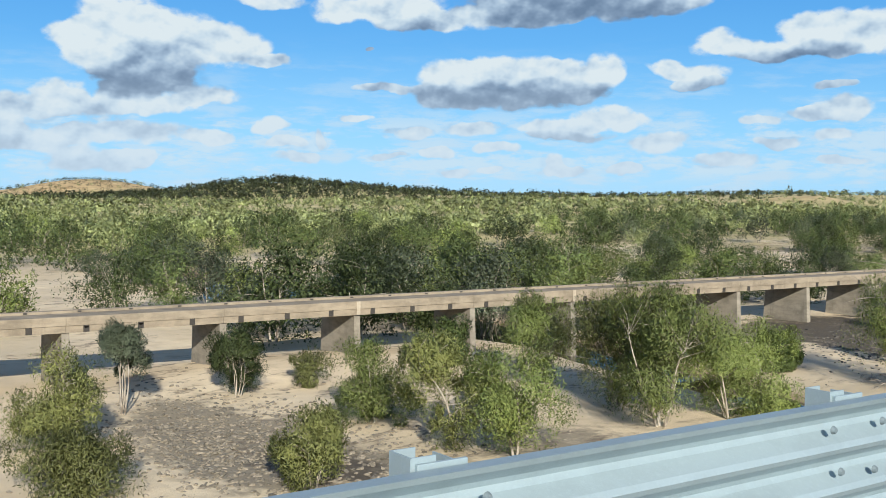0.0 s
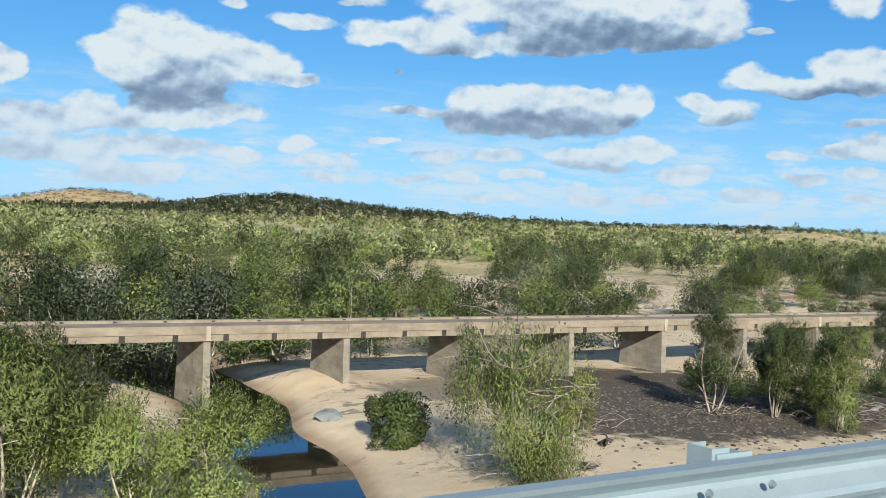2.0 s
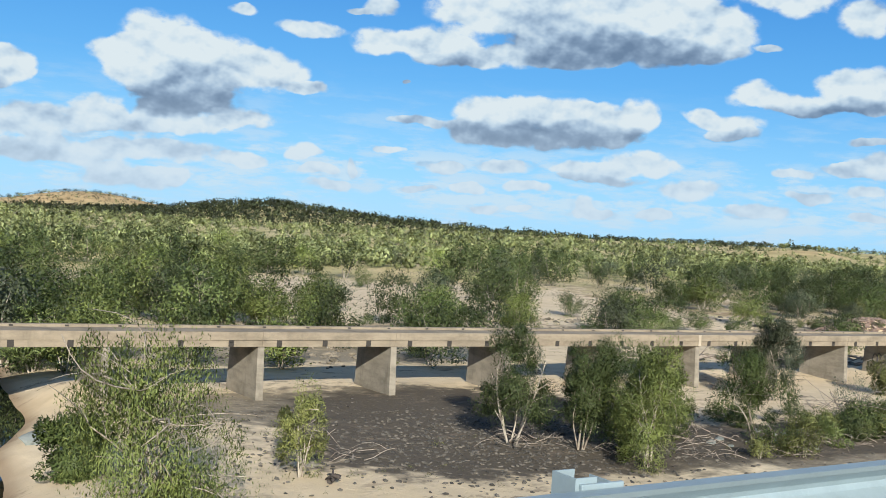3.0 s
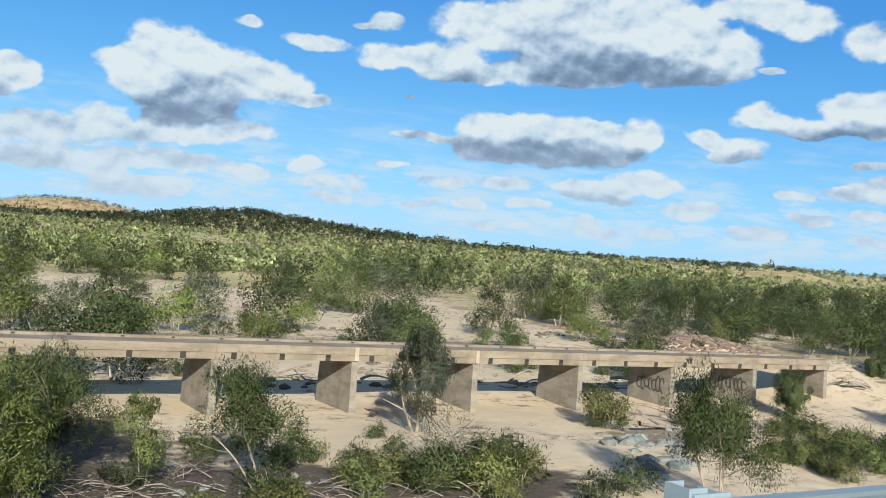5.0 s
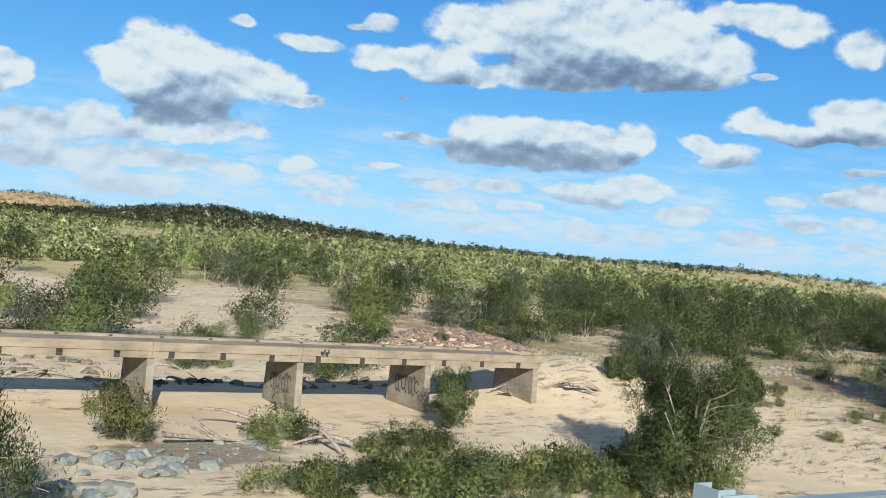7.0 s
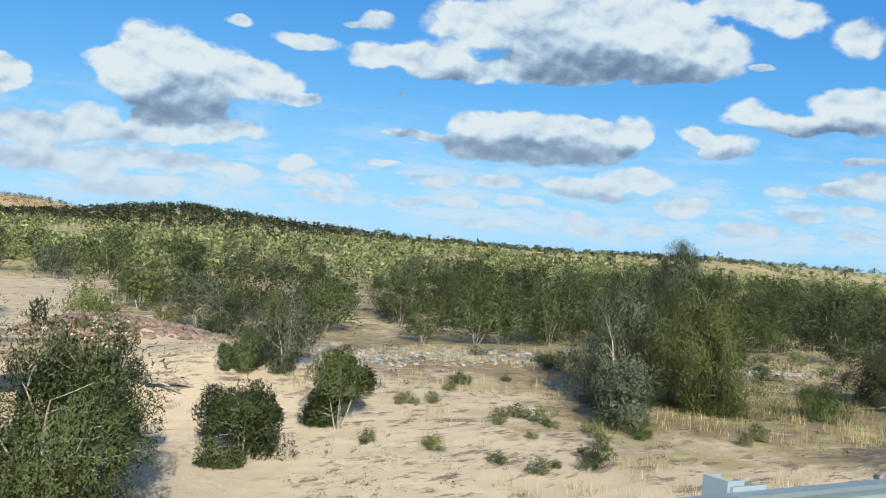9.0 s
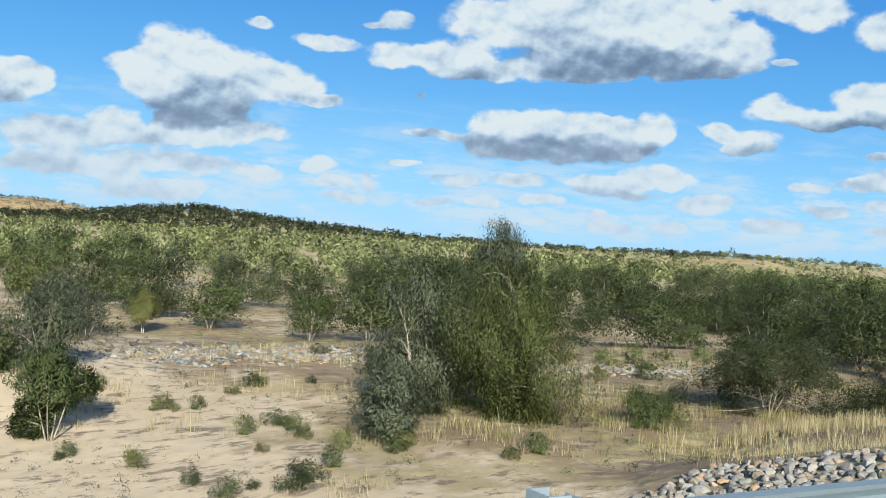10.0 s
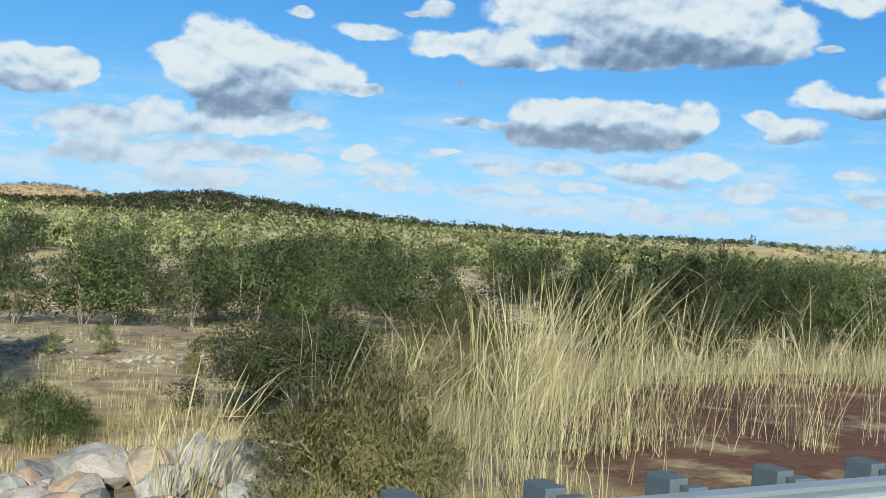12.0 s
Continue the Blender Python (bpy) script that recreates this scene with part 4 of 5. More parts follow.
make_tree("gum_tree", "gum tree with a leaning white trunk", 28.4, 39.6, 5.6, 4.2, M_LEAF_OLIVE, 7, stems=2, bare=0.15, lean=-1.5, turn=0)
make_tree("gum_tree", "leafy green gum tree with thin white stems", 29.6, 36.6, 5.4, 5.2, M_LEAF, 8, stems=4, bare=0.1, lean=-0.6, turn=0)
make_tree("gum_tree", "green gum tree with many thin stems", 42.8, 51.4, 5.5, 4.9, M_LEAF, 9, stems=6, bare=0.18, spread=0.8)
make_tree("gum_tree", "large drooping yellow-green gum tree by the pool", 40.0, 37.6, 7.7, 7.6, M_LEAF, 10, stems=5, bare=0.12, clumps=80, leaves=260, spread=0.6)
make_tree("gum_tree", "dense olive gum tree with drooping leaves", 42.2, 43.3, 7.1, 7.4, M_LEAF_OLIVE, 11, stems=4, bare=0.15, clumps=95)
make_tree("gum_tree", "olive gum tree with a leaning pale stem", 44.6, 37.2, 5.1, 5.0, M_LEAF, 12, stems=3, bare=0.12, lean=-1.2, turn=0)
make_tree("gum_tree", "dense green gum tree beside the pool", 47.2, 37.4, 5.2, 4.6, M_LEAF, 13, stems=4, bare=0.06)
make_tree("shrub", "sparse pale green shrub on sand", 29.9, 56.8, 2.2, 2.6, M_LEAF_OLIVE, 14, "shrub", "river shrubs", stems=5, bare=0.03, clumps=24, leaves=200)
make_tree("shrub", "round bright green bush near the old bridge", 42.6, 60.4, 2.9, 3.7, M_LEAF_GREEN, 15, "shrub", "river shrubs", stems=5, bare=0.02, clumps=45, droop=0.1, slim=0.5)
make_tree("shrub", "round dense green bush on the sand bank", 61.4, 47.0, 2.6, 3.3, M_LEAF_GREEN, 16, "shrub", "river shrubs", stems=5, bare=0.02, clumps=45, droop=0.1, slim=0.5)
make_tree("gum_tree", "thin young gum sapling alone on sand", 34.4, 45.1, 3.3, 1.7, M_LEAF_OLIVE, 17, stems=1, bare=0.12, clumps=22, leaves=170, leaf=0.17, thick=0.8)
make_tree("gum_tree", "flood-broken gum tree with bare pale limbs", 62.4, 37.2, 7.9, 6.8, M_LEAF, 18, stems=4, bare=0.1, clumps=80, droop=1.3, lean=-1.8, turn=0, bare_limbs=26, thick=1.3, leaf=0.15)
make_tree("gum_tree", "small dead-limbed gum tree on gravel", 70.6, 43.6, 4.4, 3.0, M_LEAF_OLIVE, 19, stems=4, bare=0.08, clumps=36, leaves=240, bare_limbs=9)
make_tree("gum_tree", "tall dark gum tree with pale slanting stems", 85.4, 47.1, 6.9, 4.7, M_LEAF_DARK, 20, stems=6, bare=0.22, spread=0.9, bare_limbs=5, clumps=90)
make_tree("gum_tree", "dark green gum tree with thin stems", 88.2, 44.4, 5.6, 3.8, M_LEAF_DARK, 21, stems=5, bare=0.2)
make_tree("gum_tree", "dark green gum tree with leaning thin stems", 91.0, 42.9, 5.9, 4.9, M_LEAF, 22, stems=6, bare=0.15, spread=0.9, bare_limbs=4)
make_tree("gum_tree", "flood-broken dead gum tree with bare bleached limbs", 113.6, 44.3, 4.2, 4.6, M_LEAF_GREY, 23, stems=4, bare=0.25, clumps=14, leaves=90, lean=-2.4, turn=0, spread=0.7, bare_limbs=20, thick=1.3, barkmat=M_DEAD)
make_tree("gum_tree", "leafy gum tree with white trunks", 89.5, 40.5, 6.6, 5.0, M_LEAF, 24, stems=4, bare=0.15)
make_tree("gum_tree", "dark leafy gum tree beside the river stones", 93.8, 48.6, 6.0, 4.6, M_LEAF_DARK, 25, stems=5, bare=0.12)
make_tree("gum_tree", "thin gum sapling with white stem", 97.3, 46.1, 3.9, 2.3, M_LEAF, 26, stems=2, bare=0.35, clumps=24)
make_tree("gum_tree", "green gum tree leaning on a thin white trunk", 101.9, 43.9, 5.8, 4.7, M_LEAF_GREEN, 27, stems=2, bare=0.42, lean=-1.7, turn=0, clumps=65)
make_tree("gum_tree", "drooping gum tree on bare pale branches", 117.3, 55.0, 7.4, 3.9, M_LEAF_GREY, 28, stems=3, bare=0.2, spread=0.5, bare_limbs=5, lean=-0.8, droop=1.0, turn=0)
make_tree("gum_tree", "drooping green gum tree over the sand", 121.8, 34.6, 7.0, 5.4, M_LEAF_GREEN, 29, stems=3, bare=0.32, droop=1.0, lean=-0.9, turn=0)
make_tree("shrub", "low spreading green shrub with a leaning stem", 133.8, 55.4, 3.0, 4.2, M_LEAF_OLIVE, 30, "shrub", "river shrubs", stems=3, bare=0.25, clumps=30, lean=-1.2, turn=0)
make_tree("gum_tree", "small dark gum tree near the bridge pier", 155.4, 57.2, 4.8, 3.6, M_LEAF_DARK, 31, stems=5, bare=0.05)
make_tree("gum_tree", "large dense dark gum tree with white trunks", 159.8, 39.8, 8.8, 8.0, M_LEAF_DARK, 32, lean=-1.5, turn=0, stems=4, bare=0.16, clumps=150, leaves=260, spread=0.6, thick=1.2)
make_tree("gum_tree", "large olive gum tree with drooping leaves", 160.6, 43.6, 6.6, 4.2, M_LEAF_GREY, 33, stems=4, bare=0.1, clumps=85, leaves=260, droop=1.0)
make_tree("shrub", "dense dark green bush on open sand", 170.4, 48.7, 3.7, 4.8, M_LEAF_DARK, 34, "shrub", "bank shrubs", stems=4, bare=0.02, clumps=90, lumps=9, zlo=0.08)
make_tree("shrub", "tall narrow dark green bush on sand", 177.3, 51.7, 4.3, 3.9, M_LEAF_DARK, 35, "shrub", "bank shrubs", stems=4, bare=0.02, clumps=90, lumps=9, zlo=0.08)
make_tree("shrub", "silvery grey-green bush beside darker ones", 179.3, 63.2, 5.0, 5.0, M_LEAF_GREY, 36, "shrub", "bank shrubs", stems=4, bare=0.04, clumps=50, droop=1.0)
make_tree("shrub", "dark olive bush behind the sand", 176.6, 63.5, 2.8, 3.0, M_LEAF_DARK, 37, "shrub", "bank shrubs", stems=4, bare=0.02, clumps=30)
make_tree("gum_tree", "tall dense green weeping tree on the bank", 200.1, 46.6, 9.4, 9.8, M_LEAF_TALL, 38, stems=3, bare=0.0, clumps=240, leaves=300, leaf=0.15, droop=1.2, spread=0.35, lumps=24, zlo=0.06, zhi=0.9)
make_tree("gum_tree", "grey-green drooping tree beside the tall one", 195.8, 49.4, 8.4, 6.6, M_LEAF_GREY, 39, stems=2, bare=0.04, clumps=110, droop=1.2, spread=0.3, lumps=10, zlo=0.08, zhi=0.78)
make_tree("gum_tree", "tall slender grey-green tree behind the weeping tree", 201.4, 50.2, 11.0, 4.6, M_LEAF_GREY, 337, stems=2, bare=0.3, zlo=0.4, zhi=0.9, clumps=80, droop=1.1, spread=0.35, leaves=240)
make_tree("shrub", "dark green bush at the foot of the tall tree", 190.9, 43.2, 3.4, 4.2, M_LEAF_GREY, 40, "shrub", "bank shrubs", stems=4, bare=0.02, clumps=36)
make_tree("shrub", "broad dark green bush in dry grass, with shade in its colour", 216.9, 42.8, 4.6, 9.6, M_LEAF_DEEP, 41, "shrub", "bank shrubs", stems=6, bare=0.02, clumps=130, leaves=330, leaf=0.12, droop=0.2, lumps=11, zlo=0.1)
make_tree("shrub", "low green bush in dry grass", 206.0, 41.5, 1.9, 3.6, M_LEAF_GREEN, 42, "shrub", "bank shrubs", stems=7, bare=0.02, clumps=46, leaf=0.14, droop=-0.6, lumps=12, slim=0.2)
make_tree("shrub", "low wide dark green bush behind the grass, with shade in its colour", 225.0, 39.2, 1.9, 9.0, M_LEAF_DEEP, 43, "shrub", "bank shrubs", stems=6, bare=0.02, clumps=90, leaf=0.12, droop=0.1)
make_tree("gum_tree", "tall dark gum tree with a white trunk", 240.9, 43.4, 9.4, 5.4, M_LEAF_DARK, 44, stems=1, bare=0.28, clumps=90, spread=0.4)
make_tree("gum_tree", "tall shadowy gum tree with two pale trunks", 247.5, 42.6, 8.4, 5.0, M_LEAF_DARK, 45, stems=2, bare=0.3, clumps=90)
make_tree("gum_tree", "dead thin sapling with few leaves", 195.0, 49.0, 3.0, 0.9, M_LEAF_GREY, 46, stems=1, bare=0.6, clumps=6, leaves=20)
make_tree("gum_tree", "small yellowing tree on the far bank", 197.6, 104.4, 4.6, 3.4, M_LEAF_OLIVE, 47, stems=2, bare=0.3)
make_tree("shrub", "low twiggy olive bush close beside the guard rail", 200.95, 4.95, 0.74, 1.15, M_LEAF_TWIG, 48, "shrub", "bank shrubs", stems=9, bare=0.02, clumps=100, leaves=600, leaf=0.042, droop=-0.7, slim=0.14, barkmat=M_DEAD, zlo=0.08, lumps=9, thick=0.5)
make_tree("shrub", "low dark bush beside the rail among tall grass", 206.2, 12.5, 1.5, 2.4, M_LEAF_TWIG, 49, "shrub", "bank shrubs", stems=6, bare=0.02, clumps=60, leaves=500, leaf=0.07, droop=-0.9, slim=0.12)
# low scrub along the river sand
scrub_rng = np.random.default_rng(77)
SCRUB = [make_tree("shrub", "low scrubby olive shrub on sand", 136 + 3 * i, 43.5, 1.5, 2.2, (M_LEAF_OLIVE, M_LEAF_WOOD, M_LEAF_DARK)[i], 50 + i, "shrub", "river scrub", stems=5, bare=0.02, clumps=34, leaves=56, leaf=0.155, droop=0.0, every=6, sides=3) for i in range(3)]


def scatter(things, count, x0, x1, y0, y1, lo, hi, rng, test=None):
    for i in range(count):
        x, y = rng.uniform(x0, x1), rng.uniform(y0, y1)
        if test is not None and not test(x, y):
            continue
        s = rng.uniform(lo, hi)
        m = pose(x, y, level(x, y) - 0.03, 0, 0, rng.uniform(0, 360)) @ Matrix.Diagonal((s * rng.uniform(0.85, 1.2), s * rng.uniform(0.85, 1.2), s, 1))
        ob = copy_thing(things[rng.integers(len(things))], m)
        ob.matrix_basis = m


scatter(SCRUB, 62, 136, 161, 37.5, 46, 0.5, 1.35, scrub_rng)
scatter(SCRUB, 14, 147, 158, 39.5, 46, 0.9, 1.5, scrub_rng)
scatter(SCRUB, 12, 138, 152, 50, 55, 0.7, 1.5, scrub_rng)
scatter(SCRUB, 14, 96, 122, 38, 46, 0.6, 1.4, scrub_rng)
scatter(SCRUB, 16, 106.5, 116, 41.5, 45.5, 0.9, 1.7, scrub_rng)
scatter(SCRUB, 34, 176, 196, 36, 62, 0.25, 0.75, scrub_rng)
scatter(SCRUB, 12, 100, 116, 46, 54, 0.5, 0.9, scrub_rng)
scatter(SCRUB, 18, 198, 236, 56, 72, 0.5, 1.1, scrub_rng)

# ---- middle-distance woodland ----
MID = "river gum tree in the woodland beyond the old bridge"
mid_rng = np.random.default_rng(31)
MIDS, FARS = [], []
for i in range(9):
    mat = (M_LEAF, M_LEAF_DARK, M_LEAF_GREY, M_LEAF_WOOD, M_LEAF, M_LEAF_WOOD, M_LEAF_DARK, M_LEAF_DARK, M_LEAF_GREEN)[i]
    label = (MID, "dark green spreading tree beyond the old bridge", "grey-green gum tree beyond the old bridge")[i % 3]
    MIDS.append(make_tree("gum_tree", label, 20 + 11 * i, 92 + 5 * (i % 4), 5.9 + 0.5 * (i % 4), 7.4 + 0.6 * (i % 3), mat, 100 + i, group="woodland trees", stems=3 + i % 3, bare=0.08 + 0.05 * (i % 3),
                          clumps=90, leaves=44, leaf=0.25, slim=0.6, droop=0.25, every=7, sides=4, lumps=11, zlo=0.1, zhi=0.85))
    kind_rng = np.random.default_rng(120 + i)
    FARS.append((grow(kind_rng, 6.5 + 0.4 * (i % 4), 7.6 + 0.5 * (i % 3), stems=2 + i % 2, bare=0.1, clumps=60, leaves=26, leaf=0.42, droop=0.2, every=12, sides=3), (M_LEAF_WOOD, M_LEAF, M_LEAF_GREY, M_LEAF_DARK, M_FAR, M_LEAF_WOOD, M_LEAF_DARK, M_LEAF_WOOD, M_LEAF)[i]))


def woods_here(x, y):
    if hump(x, y, 74, 152, 10, 22) > 0.35 or hump(x, y, 22, 112, 20, 14) > 0.4 or hump(x, y, 44, 122, 9, 12) > 0.45 or hump(x, y, 58, 106, 5, 16) > 0.4 or hump(x, y, 66, 130, 6, 14) > 0.4:
        return False
    if hump(x, y, 138, 156, 19, 42) > 0.32 or hump(x, y, 172, 212, 16, 30) > 0.4 or hump(x, y, 160, 236, 9, 30) > 0.4:
        return False
    if 98 < x < 195 and y < 122:
        return False
    if 112 < x < 160 and y < 150:
        return vnoise(x, y, 14, 21) > 0.62
    return vnoise(x, y, 22, 22) > (0.52 if y < 112 else 0.36 if x > 125 else 0.47)


scatter(MIDS, 110, -5, 98, 76, 135, 0.7, 1.25, mid_rng, woods_here)
scatter(MIDS, 75, 20, 290, 122, 160, 0.6, 1.3, mid_rng, woods_here)


def woodland_belt(count, x0, x1, y0, y1, rng):
    """The trees further back, joined by leaf colour."""
    bins, wood = {}, []
    for i in range(count):
        x, y = rng.uniform(x0, x1), rng.uniform(y0, y1)
        if not woods_here(x, y):
            continue
        # past x 205 the darker leaf colours stand for cloud shade
        (tubes, pts, axes, size, ways), mat = FARS[(2, 3, 6, 3)[rng.integers(4)] if x > 205 else rng.integers(len(FARS))]
        s, a = rng.uniform(0.6, 1.3), rng.uniform(0, 6.28)
        turn = np.array(((math.cos(a), math.sin(a), 0), (-math.sin(a), math.cos(a), 0), (0, 0, 1)))
        at = np.array((x, y, level(x, y)))
        bins.setdefault(mat, []).append((pts @ turn * s + at, axes @ turn, size * s, ways @ turn, np.full(len(pts), rng.uniform(-0.35, 0.7))))
        wood += [(v @ turn * s + at, f) for v, f in tubes[:3]]
    for mat, rows in bins.items():
        p, a, s, w, own = (np.concatenate(c) for c in zip(*rows))
        tagged(new("woodland_belt", leaf_mesh("woodland_belt", p, a, s, s * 0.6, rng, mat, w, own)), "dense belt of river gum trees behind the sand flats", "woodland", kind="stuff")
    tagged(new("woodland_stems", tubes_mesh("woodland_stems", wood, M_BARK)), "pale stems of the trees in the far belt", "woodland", kind="stuff")


woodland_belt(420, 10, 520, 148, 262, mid_rng)
# cloud shade over the right-hand woods, put in by darker-leaved trees
SHADE_MIDS = [MIDS[1], MIDS[6], MIDS[7], MIDS[8]]
scatter(SHADE_MIDS, 46, 200, 330, 92, 150, 0.7, 1.2, mid_rng)
scatter(SHADE_MIDS, 34, 300, 400, 95, 160, 0.8, 1.3, mid_rng)
scatter(SHADE_MIDS, 30, 236, 320, 52, 92, 0.6, 1.25, mid_rng)
for x, y, s in ((105, 77, 0.95), (52, 80, 0.9), (56, 87, 1.2), (65.5, 85, 1.2), (66, 91.5, 1.25), (55.5, 95, 1.2), (66.5, 79, 0.8), (72, 83, 1.0), (78, 79, 0.8), (63.5, 93, 1.2), (57, 97, 1.1), (46, 84, 0.9), (112, 96, 0.8), (121, 110, 0.9), (140.9, 98.2, 1.0), (147.2, 84, 0.6), (137.5, 95.7, 0.8), (84.9, 95.8, 1.15), (72, 102.4, 1.0), (206.3, 109.2, 1.0), (191, 109.7, 0.9), (140, 92, 0.75), (150, 88, 0.5), (158, 78, 0.75), (161, 80, 0.8), (128, 122, 1.0), (168, 118, 1.0), (100, 78, 0.9), (107, 116, 0.8), (186, 90, 0.6), (180, 112, 0.9), (191, 100, 0.7), (134.5, 167, 0.6), (136.5, 119.5, 1.25), (139, 117, 0.7), (145, 102.4, 1.0), (161.5, 104, 0.55), (114, 108, 1.0), (158, 150, 0.9), (147, 176, 0.6), (88, 110, 1.2), (94, 112, 1.15), (103, 107, 1.0), (126, 99, 0.8)):
    m = pose(x, y, level(x, y) - 0.03, 0, 0, x * 37 % 360) @ Matrix.Scale(s, 4)
    copy_thing(MIDS[int(x) % 9], m).matrix_basis = m


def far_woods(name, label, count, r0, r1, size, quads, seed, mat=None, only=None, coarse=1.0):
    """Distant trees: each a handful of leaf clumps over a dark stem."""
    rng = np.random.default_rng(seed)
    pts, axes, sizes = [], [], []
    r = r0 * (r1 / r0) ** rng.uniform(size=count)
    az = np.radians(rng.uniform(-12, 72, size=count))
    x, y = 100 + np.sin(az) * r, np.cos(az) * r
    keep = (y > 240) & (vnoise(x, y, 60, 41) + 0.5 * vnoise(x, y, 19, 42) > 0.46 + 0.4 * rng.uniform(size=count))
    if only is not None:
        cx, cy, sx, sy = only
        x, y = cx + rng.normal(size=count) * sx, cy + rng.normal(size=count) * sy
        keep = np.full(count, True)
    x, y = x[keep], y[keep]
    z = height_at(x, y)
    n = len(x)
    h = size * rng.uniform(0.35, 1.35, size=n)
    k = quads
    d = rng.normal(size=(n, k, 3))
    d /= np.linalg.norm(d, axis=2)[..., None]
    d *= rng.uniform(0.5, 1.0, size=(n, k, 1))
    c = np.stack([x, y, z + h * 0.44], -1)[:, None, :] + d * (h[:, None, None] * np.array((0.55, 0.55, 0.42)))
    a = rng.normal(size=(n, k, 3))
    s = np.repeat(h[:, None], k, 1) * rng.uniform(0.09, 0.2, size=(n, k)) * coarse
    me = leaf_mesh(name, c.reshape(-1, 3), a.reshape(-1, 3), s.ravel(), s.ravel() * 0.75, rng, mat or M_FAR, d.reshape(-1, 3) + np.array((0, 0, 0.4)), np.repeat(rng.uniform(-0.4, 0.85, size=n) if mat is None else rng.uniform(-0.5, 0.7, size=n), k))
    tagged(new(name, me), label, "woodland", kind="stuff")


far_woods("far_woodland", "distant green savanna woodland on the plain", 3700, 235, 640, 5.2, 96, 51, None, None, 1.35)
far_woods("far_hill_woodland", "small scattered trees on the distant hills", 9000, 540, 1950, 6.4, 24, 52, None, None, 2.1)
# cloud shade on the hill and its foot, put in as dark-coloured trees
far_woods("dark_hill_woodland", "wooded crest of the nearer hill, cloud shade in its leaf colour", 700, 900, 1500, 10.0, 34, 53, M_FARDARK, (600, 1110, 120, 95), 1.8)
far_woods("dark_slope_woodland", "trees along the foot of the ochre hill, coloured for cloud shade", 500, 900, 1500, 8.5, 26, 56, M_FARDARK, (440, 1180, 90, 70), 2.0)
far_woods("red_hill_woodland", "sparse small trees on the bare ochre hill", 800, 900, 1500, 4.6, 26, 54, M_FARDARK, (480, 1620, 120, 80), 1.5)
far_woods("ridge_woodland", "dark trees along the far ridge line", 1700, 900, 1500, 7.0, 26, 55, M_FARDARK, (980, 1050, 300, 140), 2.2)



def undergrowth(name, label, count, x0, x1, y0, y1, lo, hi, tris, mat, seed, test):
    """Low brush too small to tell apart."""
    rng = np.random.default_rng(seed)
    x, y = rng.uniform(x0, x1, size=count), rng.uniform(y0, y1, size=count)
    keep = np.array([test(a, b) for a, b in zip(x, y)])
    x, y = x[keep], y[keep]
    n = len(x)
    h = rng.uniform(lo, hi, size=n) * (0.5 + rng.uniform(size=n))
    d = rng.normal(size=(n, tris, 3))
    d /= np.linalg.norm(d, axis=2)[..., None]
    d *= rng.uniform(0.3, 1.0, size=(n, tris, 1))
    d[..., 2] = np.abs(d[..., 2])
    c = np.stack([x, y, height_at(x, y)], -1)[:, None, :] + d * (h[:, None, None] * np.array((0.8, 0.8, 0.9)))
    s = np.repeat(h[:, None], tris, 1) * rng.uniform(0.12, 0.3, size=(n, tris))
    me = leaf_mesh(name, c.reshape(-1, 3), rng.normal(size=(n * tris, 3)), s.ravel(), s.ravel() * 0.5, rng, mat, d.reshape(-1, 3) + np.array((0, 0, 0.5)), np.repeat(rng.uniform(-0.4, 0.4, size=n), tris))
    tagged(new(name, me), label, "undergrowth", kind="stuff")


def patchy(size, seed, above):
    return lambda x, y: float(vnoise(x, y, size, seed)) > above


undergrowth("low_scrub", "low green brush under the river trees", 2600, -10, 330, 78, 260, 0.5, 1.3, 46, M_LEAF, 61, lambda x, y: woods_here(x, y) and vnoise(x, y, 12, 62) > 0.45)
undergrowth("bank_brush", "dark green brush on the bank behind the tall grass", 1100, 222, 360, 50, 130, 0.5, 1.5, 44, M_LEAF_DARK, 72, patchy(14, 74, 0.40))
undergrowth("dry_scrub", "dry greyish brush on the sandy flats", 1500, 95, 250, 66, 150, 0.2, 0.7, 30, M_LEAF_OLIVE, 63, patchy(11, 64, 0.5))
undergrowth("bank_tufts", "small dark tufts scattered over the sandy bank", 4600, 170, 240, 30, 76, 0.12, 0.45, 22, M_LEAF_DEEP, 65, patchy(6, 66, 0.40))
undergrowth("bed_tufts", "small olive tufts among the flood debris", 420, 60, 165, 36, 60, 0.15, 0.45, 30, M_LEAF_OLIVE, 67, patchy(7, 68, 0.62))
undergrowth("leaf_litter", "dark leaf litter washed over the sand", 5200, 5, 236, 30, 76, 0.08, 0.26, 14, M_DARKWOOD, 69, lambda x, y: vnoise(x, y, 6, 70) > (0.62 if x < 172 else 0.4))

scatter(SCRUB, 46, 92, 192, 72, 124, 0.6, 1.7, scrub_rng, lambda x, y: vnoise(x, y, 13, 71) > 0.42)

